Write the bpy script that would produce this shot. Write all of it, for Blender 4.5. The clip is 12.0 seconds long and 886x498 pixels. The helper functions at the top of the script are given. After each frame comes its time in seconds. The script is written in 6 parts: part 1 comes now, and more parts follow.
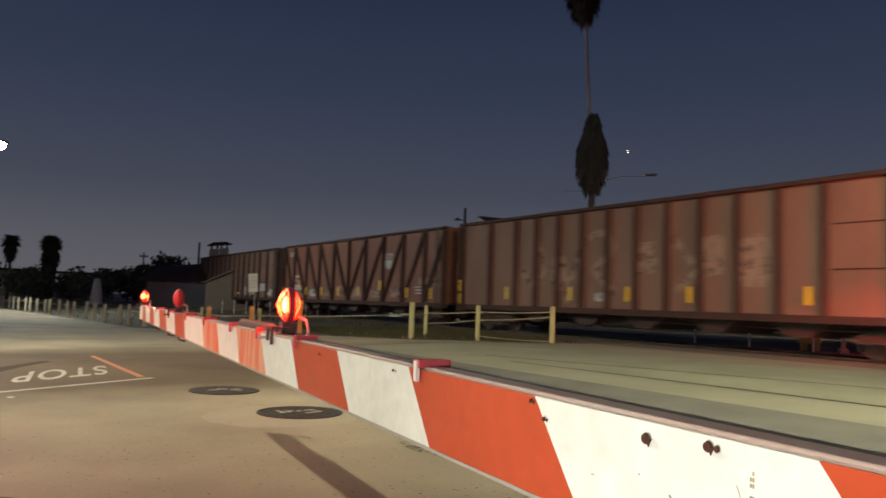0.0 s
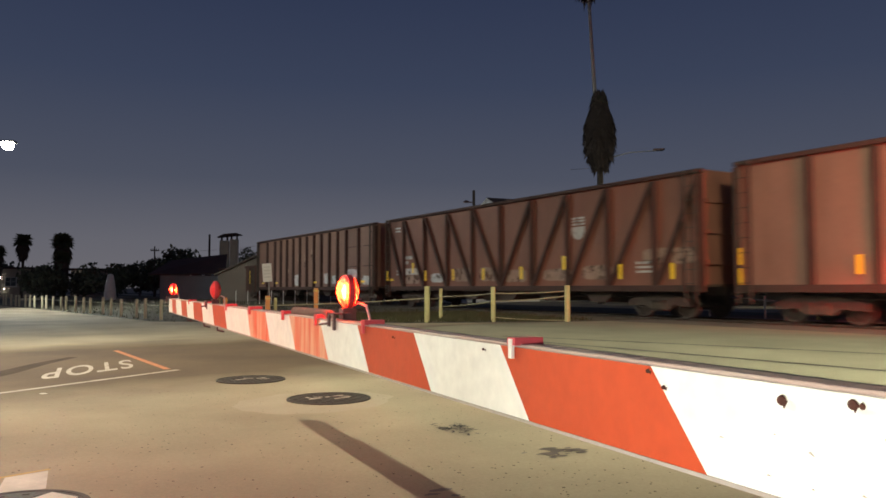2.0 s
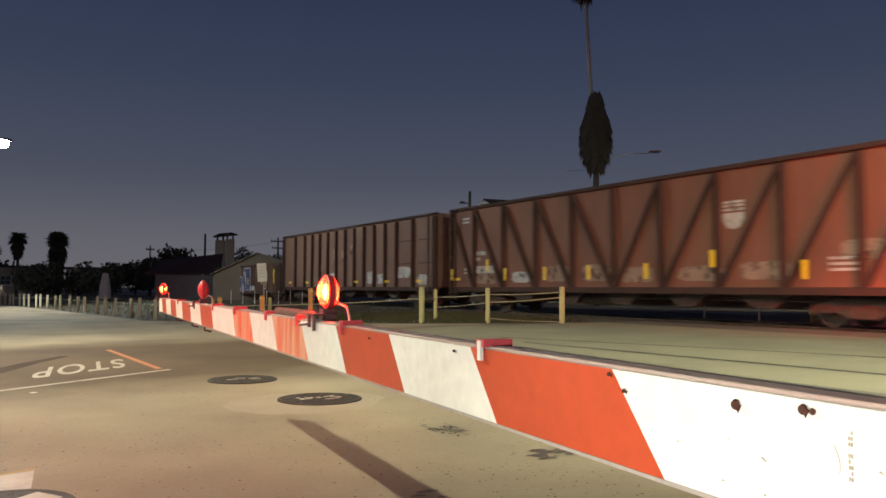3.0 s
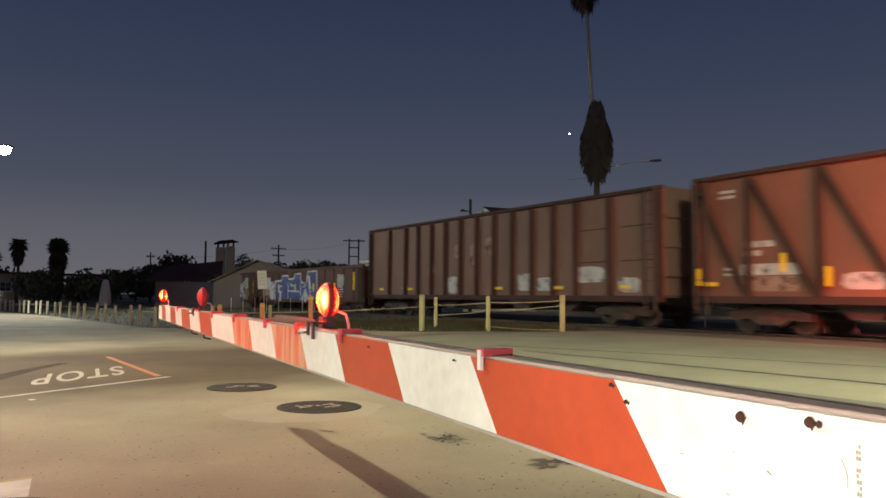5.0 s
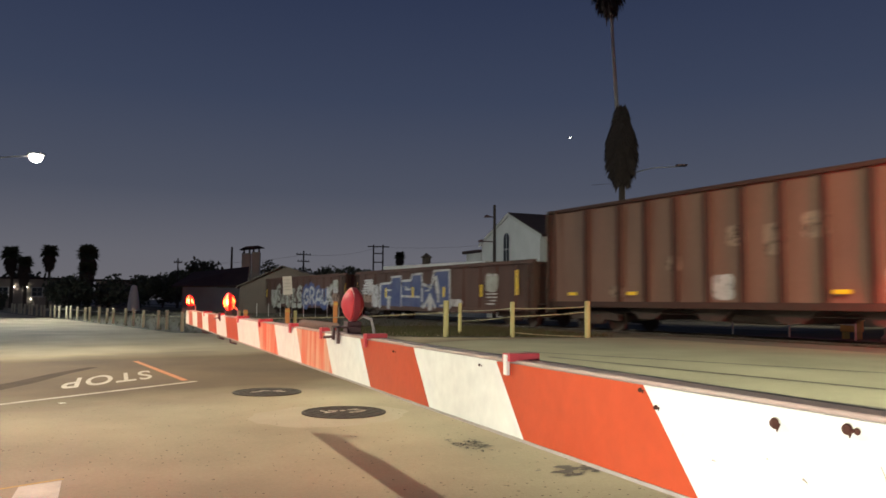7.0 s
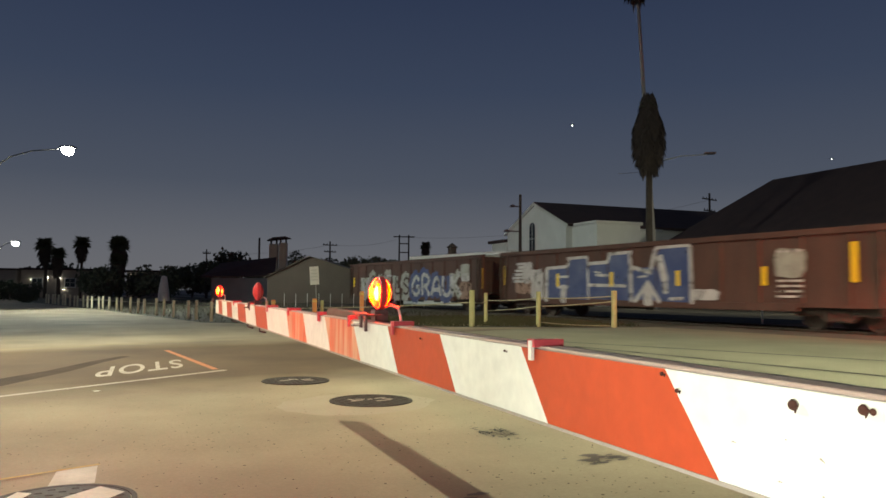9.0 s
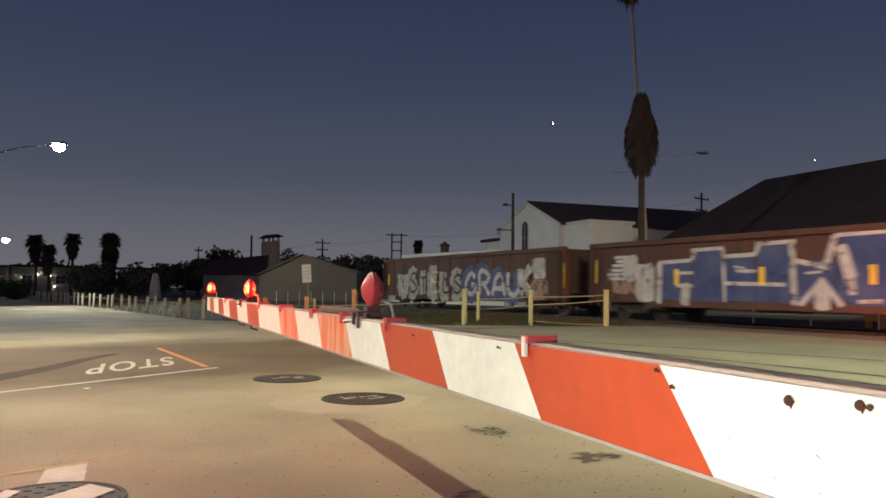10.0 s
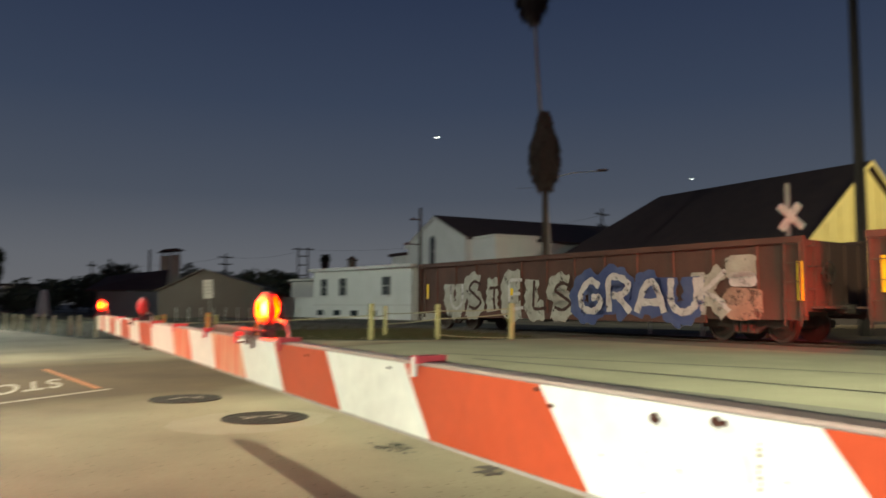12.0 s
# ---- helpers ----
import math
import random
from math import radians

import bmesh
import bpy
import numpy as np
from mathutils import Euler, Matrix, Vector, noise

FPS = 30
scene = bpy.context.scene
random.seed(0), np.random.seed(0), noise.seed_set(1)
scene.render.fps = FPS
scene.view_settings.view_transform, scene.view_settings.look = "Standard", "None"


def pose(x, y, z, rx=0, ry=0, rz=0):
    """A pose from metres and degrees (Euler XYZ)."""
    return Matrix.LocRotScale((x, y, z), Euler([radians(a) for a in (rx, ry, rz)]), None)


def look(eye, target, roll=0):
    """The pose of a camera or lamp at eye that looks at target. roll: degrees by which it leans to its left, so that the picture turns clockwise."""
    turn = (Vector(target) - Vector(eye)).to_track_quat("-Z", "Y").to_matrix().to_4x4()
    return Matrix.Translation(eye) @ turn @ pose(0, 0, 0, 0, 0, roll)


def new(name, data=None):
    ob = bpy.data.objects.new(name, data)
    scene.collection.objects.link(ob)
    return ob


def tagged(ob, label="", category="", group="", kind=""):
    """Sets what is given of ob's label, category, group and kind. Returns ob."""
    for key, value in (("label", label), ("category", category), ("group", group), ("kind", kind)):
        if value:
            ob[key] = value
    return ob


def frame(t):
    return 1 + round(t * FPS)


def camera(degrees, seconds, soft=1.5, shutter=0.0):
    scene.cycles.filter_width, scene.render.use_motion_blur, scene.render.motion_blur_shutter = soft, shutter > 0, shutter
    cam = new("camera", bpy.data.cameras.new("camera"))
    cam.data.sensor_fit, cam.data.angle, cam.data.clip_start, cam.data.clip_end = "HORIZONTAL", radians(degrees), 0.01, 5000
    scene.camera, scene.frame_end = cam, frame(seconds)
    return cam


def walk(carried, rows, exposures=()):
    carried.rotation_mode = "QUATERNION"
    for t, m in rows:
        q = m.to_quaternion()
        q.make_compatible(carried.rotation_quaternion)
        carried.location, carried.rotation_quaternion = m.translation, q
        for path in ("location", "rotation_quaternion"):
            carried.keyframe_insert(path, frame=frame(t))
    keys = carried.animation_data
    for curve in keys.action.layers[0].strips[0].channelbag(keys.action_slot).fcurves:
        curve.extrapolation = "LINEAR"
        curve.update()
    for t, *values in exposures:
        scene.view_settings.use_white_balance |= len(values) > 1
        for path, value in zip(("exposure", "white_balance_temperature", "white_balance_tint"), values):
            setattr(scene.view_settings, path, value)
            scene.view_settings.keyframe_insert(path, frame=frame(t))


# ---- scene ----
cam = camera(61.0, 12.0, soft=1.6, shutter=1.0)
PATH = [
    (0, (-0.525, -0.813, 1.21), (0.337, 0.986, 1.357), 2.0),
    (0.5, (-0.514, -0.825, 1.202), (0.298, 0.998, 1.337), 1.9),
    (1, (-0.6, -0.818, 1.196), (0.21, 1.007, 1.314), 0.8),
    (1.5, (-0.651, -0.804, 1.201), (0.183, 1.011, 1.306), 0.2),
    (2, (-0.674, -0.794, 1.204), (0.17, 1.016, 1.306), -0.1),
    (2.5, (-0.647, -0.796, 1.207), (0.198, 1.014, 1.31), -0.0),
    (3, (-0.627, -0.806, 1.205), (0.226, 1.001, 1.309), 0.2),
    (5, (-0.621, -0.795, 1.206), (0.23, 1.011, 1.331), 0.4),
    (5.5, (-0.62, -0.794, 1.208), (0.218, 1.016, 1.348), 0.3),
    (6, (-0.62, -0.796, 1.209), (0.205, 1.02, 1.359), 0.4),
    (6.5, (-0.625, -0.789, 1.209), (0.185, 1.034, 1.358), 0.5),
    (7, (-0.621, -0.788, 1.203), (0.171, 1.043, 1.343), 0.5),
    (9, (-0.632, -0.814, 1.198), (0.098, 1.045, 1.311), 0.4),
    (9.5, (-0.629, -0.81, 1.195), (0.104, 1.047, 1.305), 0.4),
    (10, (-0.629, -0.804, 1.193), (0.119, 1.047, 1.302), 0.6),
    (10.5, (-0.627, -0.808, 1.196), (0.145, 1.034, 1.307), 0.5),
    (11, (-0.619, -0.807, 1.195), (0.203, 1.012, 1.314), 0.6),
    (11.5, (-0.614, -0.808, 1.195), (0.246, 0.993, 1.321), 0.5),
    (11.8, (-0.607, -0.814, 1.199), (0.301, 0.961, 1.335), 0.35),
    (12, (-0.601, -0.82, 1.204), (0.366, 0.924, 1.352), 0.1),
]
walk(cam, [(t, look(eye, target, roll)) for t, eye, target, roll in PATH], [(0, -0.33, 6500, 12), (0.5, -0.2, 6500, 12), (1.0, -0.05, 6500, 12), (1.5, 0.0, 6500, 12), (5.0, -0.08, 6500, 12), (6.0, -0.04, 6500, 12), (6.5, 0.06, 6500, 12), (8.7, 0.02, 6500, 5), (9.05, 0.02, 6500, 4), (9.4, 0.02, 6500, 12), (11.6, 0.0, 6500, 12), (12, 0.0, 6500, 2)])

# ---- the railway's line: P0 lies in the plane of the cars' near sides, AWAY runs along the track, ACROSS to its far side ----
P0, TURN = Vector((15.0, 17.5)), 6.49
AWAY, ACROSS = Vector((-0.1130, 0.9936)), Vector((0.9936, 0.1130))
RAIL_TOP, SPEED = 0.25, 6.55


def on_track(u, q):
    """The plan place u metres along the track and q metres beyond the cars' near sides."""
    return P0 + AWAY * u + ACROSS * q


def smooth(a, b, v):
    v = min(1.0, max(0.0, (v - a) / (b - a)))
    return v * v * (3 - 2 * v)


def ground_z(x, y):
    """The ground rises gently from the road to the track."""
    q = (Vector((x, y)) - P0) @ ACROSS
    return 0.17 * smooth(-12.5, -5.5, q)


# ---- world and light ----
world = bpy.data.worlds.new("dusk_sky")
scene.world = world
world.use_nodes = True
wn, wl = world.node_tree.nodes, world.node_tree.links
wn.clear()
w_out, w_bg, w_ramp, w_sep, w_tex = (wn.new("ShaderNode" + k) for k in ("OutputWorld", "Background", "ValToRGB", "SeparateXYZ", "TexCoord"))
for i, (p, c) in enumerate([(0.0, (0.145, 0.140, 0.155)), (0.06, (0.122, 0.124, 0.146)), (0.14, (0.070, 0.080, 0.112)), (0.26, (0.040, 0.053, 0.093)), (0.42, (0.021, 0.031, 0.069)), (0.8, (0.010, 0.015, 0.040))]):
    e = w_ramp.color_ramp.elements[i] if i < 2 else w_ramp.color_ramp.elements.new(p)
    e.position, e.color = p, (*c, 1)
wl.new(w_tex.outputs["Generated"], w_sep.inputs[0])
wl.new(w_sep.outputs["Z"], w_ramp.inputs["Fac"])
wl.new(w_ramp.outputs["Color"], w_bg.inputs["Color"])
w_bg.inputs["Strength"].default_value = 1.03
wl.new(w_bg.outputs[0], w_out.inputs[0])


def lamp(kind, name, where, target, watts, colour, **more):
    data = bpy.data.lights.new(name, kind)
    data.energy, data.color = watts, colour
    for k, v in more.items():
        if k == "size":
            data.size = v
        elif k == "radius":
            data.shadow_soft_size = v
        elif k == "cone":
            data.spot_size, data.spot_blend = radians(v), more.get("blend", 0.7)
    ob = new(name, data)
    ob.matrix_world = look(where, target)
    return ob


WARM, COOL, RED = (1.0, 0.80, 0.55), (0.93, 1.0, 0.90), (1.0, 0.07, 0.04)
# street lights: one beside the road out of view, one far along it, one assumed to the right out of view
lamp("SPOT", "street_light_side", (-8.3, 13.2, 8.75), (1.0, 7.0, 0), 12700, (0.99, 0.915, 0.67), cone=165, radius=0.022)
lamp("SPOT", "street_light_far", (-4.9, 45.05, 8.6), (0.0, 42.0, 4.8), 17000, COOL, cone=176, blend=0.35, radius=0.2)
lamp("SPOT", "street_light_distant", (-12.9, 84.9, 5.55), (-12.9, 84.91, 0), 1200, COOL, cone=174, blend=0.12, radius=0.2)
# unseen lamp added to brighten the train and the crossing
lamp("SPOT", "added_light_right", (7.2, 1.2, 9.0), (11.0, 9.3, 0.2), 6700, (0.97, 0.95, 0.66), cone=126, radius=0.4)
# an unseen lamp added beyond the railway to brighten the yellow gable
lamp("SPOT", "added_gable_light", (37.5, 11.5, 8.8), (38.5, 23.4, 5.0), 6800, (1.0, 0.93, 0.70), cone=85, radius=0.15)
# an assumed headlight behind the viewer, and a second unseen beam added to brighten the arm
lamp("SPOT", "added_arm_beam", (-3.6, -2.4, 0.85), (0.0, -1.15, 1.0), 1050, (1.0, 0.97, 0.90), cone=42, radius=0.08)
lamp("SPOT", "added_arm_beam", (-5.2, -3.4, 0.85), (0.0, 3.0, 1.04), 1150, (1.0, 0.97, 0.90), cone=40, radius=0.08)
# flashers of the crossing signals
lamp("SPOT", "flasher_beam_near", (13.4, 3.6, 2.6), (15.2, 13.5, 3.3), 3600, RED, cone=58, radius=0.12)
lamp("SPOT", "flasher_beam_track", (13.2, 6.5, 2.7), (16.5, 12.0, 0.2), 1500, RED, cone=30, radius=0.12)
lamp("SPOT", "flasher_beam_far", (19.7, 12.7, 2.6), (18.2, 14.2, 0.1), 90, RED, cone=110, radius=0.12)
lamp("SPOT", "flasher_beam_road", (-4.6, -3.4, 3.2), (-2.2, 6.5, 0.0), 2600, RED, cone=60, radius=0.12)

# ---- materials ----
def rgb(r, g, b):
    return (r, g, b, 1.0)


def mat(name, base, other=None, rough=0.6, metal=0.0, scale=6.0, fine=60.0, bump=0.15, spread=0.5, jitter=0.0, glow=None, power=0.0, stretch=(1, 1, 1), coat=0.0, ragged=0.0):
    """A painted, worn or raw surface: base and other colour mixed by stains, fine grain in colour and relief, each piece a little different."""
    m = bpy.data.materials.new(name)
    m.use_nodes = True
    n, l = m.node_tree.nodes, m.node_tree.links
    p = n["Principled BSDF"]
    tc = n.new("ShaderNodeTexCoord")
    mp = n.new("ShaderNodeMapping")
    mp.inputs["Scale"].default_value = stretch
    l.new(tc.outputs["Object"], mp.inputs["Vector"])
    big, small = n.new("ShaderNodeTexNoise"), n.new("ShaderNodeTexNoise")
    big.inputs["Scale"].default_value, big.inputs["Detail"].default_value = scale, 6
    small.inputs["Scale"].default_value, small.inputs["Detail"].default_value = fine, 4
    l.new(mp.outputs[0], big.inputs["Vector"])
    l.new(mp.outputs[0], small.inputs["Vector"])
    ramp = n.new("ShaderNodeValToRGB")
    ramp.color_ramp.elements[0].position, ramp.color_ramp.elements[1].position = 0.5 - spread / 2, 0.5 + spread / 2
    ramp.color_ramp.elements[0].color = rgb(*base)
    ramp.color_ramp.elements[1].color = rgb(*(other or [c * 0.75 for c in base]))
    l.new(big.outputs["Fac"], ramp.inputs["Fac"])
    grain = n.new("ShaderNodeMix")
    grain.data_type, grain.blend_type = "RGBA", "MULTIPLY"
    grain.inputs["Factor"].default_value = 0.35
    l.new(ramp.outputs["Color"], grain.inputs["A"])
    l.new(small.outputs["Color"], grain.inputs["B"])
    gs = n.new("ShaderNodeHueSaturation")
    gs.inputs["Saturation"].default_value = 1.0
    gs.inputs["Value"].default_value = 1.15
    l.new(grain.outputs["Result"], gs.inputs["Color"])
    bw = n.new("ShaderNodeRGBToBW")
    l.new(small.outputs["Color"], bw.inputs[0])
    l.new(bw.outputs[0], grain.inputs["B"])
    if jitter:
        oi = n.new("ShaderNodeObjectInfo")
        mr = n.new("ShaderNodeMapRange")
        mr.inputs["To Min"].default_value, mr.inputs["To Max"].default_value = 1.15 - jitter, 1.15 + jitter
        l.new(oi.outputs["Random"], mr.inputs["Value"])
        l.new(mr.outputs[0], gs.inputs["Value"])
    l.new(gs.outputs["Color"], p.inputs["Base Color"])
    p.inputs["Roughness"].default_value, p.inputs["Metallic"].default_value = rough, metal
    p.inputs["Coat Weight"].default_value = coat
    if ragged:
        # thin, broken coverage of sprayed or worn paint
        cover, edge = n.new("ShaderNodeTexNoise"), n.new("ShaderNodeValToRGB")
        cover.inputs["Scale"].default_value, cover.inputs["Detail"].default_value = 3.2, 9
        cover.inputs["Roughness"].default_value = 0.68
        edge.color_ramp.elements[0].position, edge.color_ramp.elements[1].position = ragged - 0.07, ragged + 0.07
        l.new(tc.outputs["Object"], cover.inputs["Vector"])
        l.new(cover.outputs["Fac"], edge.inputs["Fac"])
        l.new(edge.outputs["Color"], p.inputs["Alpha"])
    if bump:
        b = n.new("ShaderNodeBump")
        b.inputs["Strength"].default_value, b.inputs["Distance"].default_value = bump, 0.01
        l.new(small.outputs["Fac"], b.inputs["Height"])
        l.new(b.outputs[0], p.inputs["Normal"])
    if glow:
        p.inputs["Emission Color"].default_value, p.inputs["Emission Strength"].default_value = rgb(*glow), power
    return m


def lens_mat(name, colour):
    """Red lamp plastic: lets light through, scatters it, and shines."""
    m = bpy.data.materials.new(name)
    m.use_nodes = True
    n, l = m.node_tree.nodes, m.node_tree.links
    out = n["Material Output"]
    tr, tp, mix, p, mix2 = (n.new("ShaderNode" + k) for k in ("BsdfTranslucent", "BsdfTransparent", "MixShader", "BsdfPrincipled", "MixShader"))
    tr.inputs["Color"].default_value, tp.inputs["Color"].default_value = rgb(*colour), rgb(1.0, 0.13, 0.09)
    p.inputs["Base Color"].default_value, p.inputs["Roughness"].default_value = rgb(0.90, 0.21, 0.23), 0.28
    mix.inputs[0].default_value, mix2.inputs[0].default_value = 0.5, 0.42
    l.new(tr.outputs[0], mix.inputs[1]), l.new(tp.outputs[0], mix.inputs[2])
    l.new(mix.outputs[0], mix2.inputs[1]), l.new(p.outputs[0], mix2.inputs[2])
    l.new(mix2.outputs[0], out.inputs["Surface"])
    return m


ASPHALT = mat("worn_road_surface", (0.425, 0.356, 0.248), (0.25, 0.21, 0.152), rough=0.85, scale=0.45, fine=45, bump=0.4, spread=0.42)


def add_brown_band(m):
    """A darker, browner band crosses the road; its borders are soft."""
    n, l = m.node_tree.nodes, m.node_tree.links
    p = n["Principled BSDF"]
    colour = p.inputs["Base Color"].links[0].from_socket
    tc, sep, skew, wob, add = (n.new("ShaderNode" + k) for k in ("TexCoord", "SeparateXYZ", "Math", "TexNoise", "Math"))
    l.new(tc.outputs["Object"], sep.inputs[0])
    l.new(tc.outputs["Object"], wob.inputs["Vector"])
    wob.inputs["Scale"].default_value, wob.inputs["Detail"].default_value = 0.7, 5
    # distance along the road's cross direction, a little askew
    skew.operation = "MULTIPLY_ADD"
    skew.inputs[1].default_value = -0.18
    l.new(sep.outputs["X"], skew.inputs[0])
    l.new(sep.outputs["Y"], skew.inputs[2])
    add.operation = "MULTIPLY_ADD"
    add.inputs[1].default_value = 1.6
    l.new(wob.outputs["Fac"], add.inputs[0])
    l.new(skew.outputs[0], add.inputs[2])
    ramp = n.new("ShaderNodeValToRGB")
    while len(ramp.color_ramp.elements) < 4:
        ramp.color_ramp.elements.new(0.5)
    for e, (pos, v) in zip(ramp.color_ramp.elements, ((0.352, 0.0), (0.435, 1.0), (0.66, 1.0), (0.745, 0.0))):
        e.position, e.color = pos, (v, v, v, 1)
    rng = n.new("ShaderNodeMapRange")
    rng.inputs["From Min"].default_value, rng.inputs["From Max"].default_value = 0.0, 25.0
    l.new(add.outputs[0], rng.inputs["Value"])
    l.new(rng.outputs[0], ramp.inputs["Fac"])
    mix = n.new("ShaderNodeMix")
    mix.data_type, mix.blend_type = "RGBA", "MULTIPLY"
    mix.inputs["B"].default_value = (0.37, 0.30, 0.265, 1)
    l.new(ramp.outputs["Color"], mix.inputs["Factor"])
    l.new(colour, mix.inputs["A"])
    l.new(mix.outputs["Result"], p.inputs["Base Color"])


add_brown_band(ASPHALT)
ASPHALT.node_tree.nodes["Principled BSDF"].inputs["Specular IOR Level"].default_value = 0.3
DIRT = mat("dry_dirt", (0.105, 0.095, 0.062), (0.06, 0.055, 0.038), rough=0.95, scale=0.8, fine=18, bump=0.6)
PANEL = mat("crossing_concrete", (0.298, 0.277, 0.195), (0.212, 0.197, 0.14), rough=0.85, scale=0.7, fine=40, bump=0.3)
DARK_ASPHALT = mat("dark_asphalt", (0.19, 0.18, 0.155), (0.135, 0.125, 0.11), rough=0.8, scale=1.1, fine=60, bump=0.4)
DARK_ASPHALT.node_tree.nodes["Principled BSDF"].inputs["Specular IOR Level"].default_value = 0.15
SEAL = mat("crack_sealer", (0.12, 0.095, 0.08), (0.16, 0.125, 0.105), rough=0.6, scale=3, fine=50, bump=0.3)
# dark brown of the curved road band and the grit
DARK_ROAD = mat("dark_brown_road_tone", (0.048, 0.031, 0.022), (0.075, 0.05, 0.036), rough=0.8, scale=1.5, fine=50, bump=0.3)
DARK_ROAD.node_tree.nodes["Principled BSDF"].inputs["Specular IOR Level"].default_value = 0.1
PALE_PATCH = mat("pale_concrete_patch", (0.40, 0.335, 0.245), (0.33, 0.275, 0.20), rough=0.85, scale=1.5, fine=60)
ROAD_PAINT = mat("worn_white_road_paint", (0.55, 0.47, 0.40), (0.36, 0.30, 0.24), rough=0.7, scale=5, fine=40, bump=0.3, ragged=0.33)
ORANGE_PAINT = mat("orange_road_paint", (0.60, 0.20, 0.06), (0.40, 0.15, 0.07), rough=0.7, scale=6, fine=40)
CROSS_PAINT = mat("white_crosswalk_paint", (0.72, 0.68, 0.58), (0.5, 0.46, 0.38), rough=0.65, scale=4, fine=40)
YELLOW_LINE = mat("yellow_road_paint", (0.65, 0.42, 0.08), (0.45, 0.3, 0.1), rough=0.65, scale=8, fine=40)
MARKING = mat("dark_survey_paint", (0.022, 0.02, 0.02), (0.04, 0.035, 0.035), rough=0.8)
IRON = mat("cast_iron", (0.055, 0.048, 0.042), (0.085, 0.07, 0.055), rough=0.65, metal=0.4, scale=9, fine=70, bump=0.5)
IRON_WORN = mat("worn_iron_marks", (0.62, 0.55, 0.45), (0.40, 0.35, 0.28), rough=0.6)
RAIL_STEEL = mat("rail_steel", (0.13, 0.11, 0.09), (0.07, 0.055, 0.045), rough=0.45, metal=0.8)
RUBBER = mat("black_rubber", (0.022, 0.022, 0.022), rough=0.7)
WHITE_SHEET = mat("white_reflective_sheeting", (0.90, 0.91, 0.82), (0.85, 0.85, 0.76), rough=0.38, scale=3, fine=30, bump=0.05, spread=0.4)
ORANGE_SHEET = mat("orange_red_reflective_sheeting", (0.60, 0.085, 0.028), (0.52, 0.072, 0.025), rough=0.38, scale=4, fine=35, bump=0.05, spread=0.5)
STREAKED = mat("streaked_orange_red_sheeting", (0.78, 0.10, 0.03), (0.80, 0.42, 0.26), rough=0.4, scale=16, fine=35, bump=0.05, spread=0.22, stretch=(1, 1, 0.16))
ALU = mat("weathered_aluminium", (0.62, 0.58, 0.52), (0.48, 0.45, 0.40), rough=0.6, metal=0.08, scale=8, fine=70)
# red lamplight on the cover is put into its pink tone
PINK_COVER = mat("red_tinted_cover", (0.52, 0.33, 0.28), (0.47, 0.42, 0.35), rough=0.45, scale=5, fine=40)
EDGE = mat("dull_arm_edge", (0.44, 0.38, 0.33), (0.36, 0.33, 0.29), rough=0.7, scale=14, fine=60)
# shade on the arm's back channel is put into this dark grey
CHANNEL = mat("shaded_grey_channel", (0.13, 0.12, 0.115), (0.09, 0.085, 0.08), rough=0.7, scale=8, fine=60)
LAMP_RING = mat("dull_red_lamp_plastic", (0.40, 0.055, 0.06), (0.32, 0.045, 0.05), rough=0.45)
RED_CLAMP = mat("red_plastic_clamp", (0.70, 0.10, 0.11), (0.58, 0.08, 0.09), rough=0.4, scale=8, fine=60)
RUST = mat("rust_spot", (0.045, 0.014, 0.008), (0.09, 0.03, 0.017), rough=0.9, scale=60, fine=200)
SCUFF = mat("brown_scuff", (0.40, 0.33, 0.24), (0.5, 0.45, 0.36), rough=0.8)
BLACK_METAL = mat("dark_lamp_metal", (0.13, 0.075, 0.07), (0.09, 0.05, 0.048), rough=0.5, metal=0.1)
CABLE = mat("dark_brown_cable", (0.10, 0.08, 0.065), rough=0.55)
COIL = mat("grey_brown_coiled_sleeve", (0.30, 0.25, 0.19), (0.20, 0.16, 0.12), rough=0.5)
LENS = lens_mat("red_lamp_lens", (1.0, 0.035, 0.02))
LAMP_GLOW = mat("lit_lamp_element", (0.9, 0.3, 0.1), glow=(1.0, 0.12, 0.022), power=3400)
BRAKE_GLOW = mat("lit_white_lamp", (0.9, 0.9, 0.85), glow=(1.0, 0.97, 0.82), power=60)
OXIDE = mat("oxide_red_car_paint", (0.250, 0.098, 0.060), (0.150, 0.060, 0.038), rough=0.7, scale=0.9, fine=22, bump=0.2, spread=0.6, stretch=(1, 1, 0.45))
BROWN = mat("weathered_brown_car_paint", (0.275, 0.150, 0.108), (0.170, 0.092, 0.067), rough=0.75, scale=0.8, fine=22, bump=0.2, spread=0.6, stretch=(1, 1, 0.4))
GREYBROWN = mat("grey_brown_car_paint", (0.235, 0.130, 0.094), (0.150, 0.083, 0.062), rough=0.75, scale=0.8, fine=22, bump=0.2, spread=0.6, stretch=(1, 1, 0.4))
# darker brown than the side walls, for posts, braces, rails and sills
POST_PAINT = mat("dark_brown_post_paint", (0.062, 0.028, 0.020), (0.036, 0.019, 0.015), rough=0.85, scale=1.5, fine=30, bump=0.3)
RUSTBROWN = mat("rusty_gondola_paint", (0.108, 0.050, 0.036), (0.062, 0.031, 0.024), rough=0.8, scale=1.1, fine=25, bump=0.25, spread=0.55, stretch=(1, 1, 0.5))
UNDER = mat("grimy_running_gear", (0.088, 0.066, 0.052), (0.05, 0.04, 0.033), rough=0.85, scale=5, fine=40, bump=0.3)
WHEEL = mat("wheel_steel", (0.10, 0.075, 0.06), (0.06, 0.048, 0.04), rough=0.6, metal=0.5)
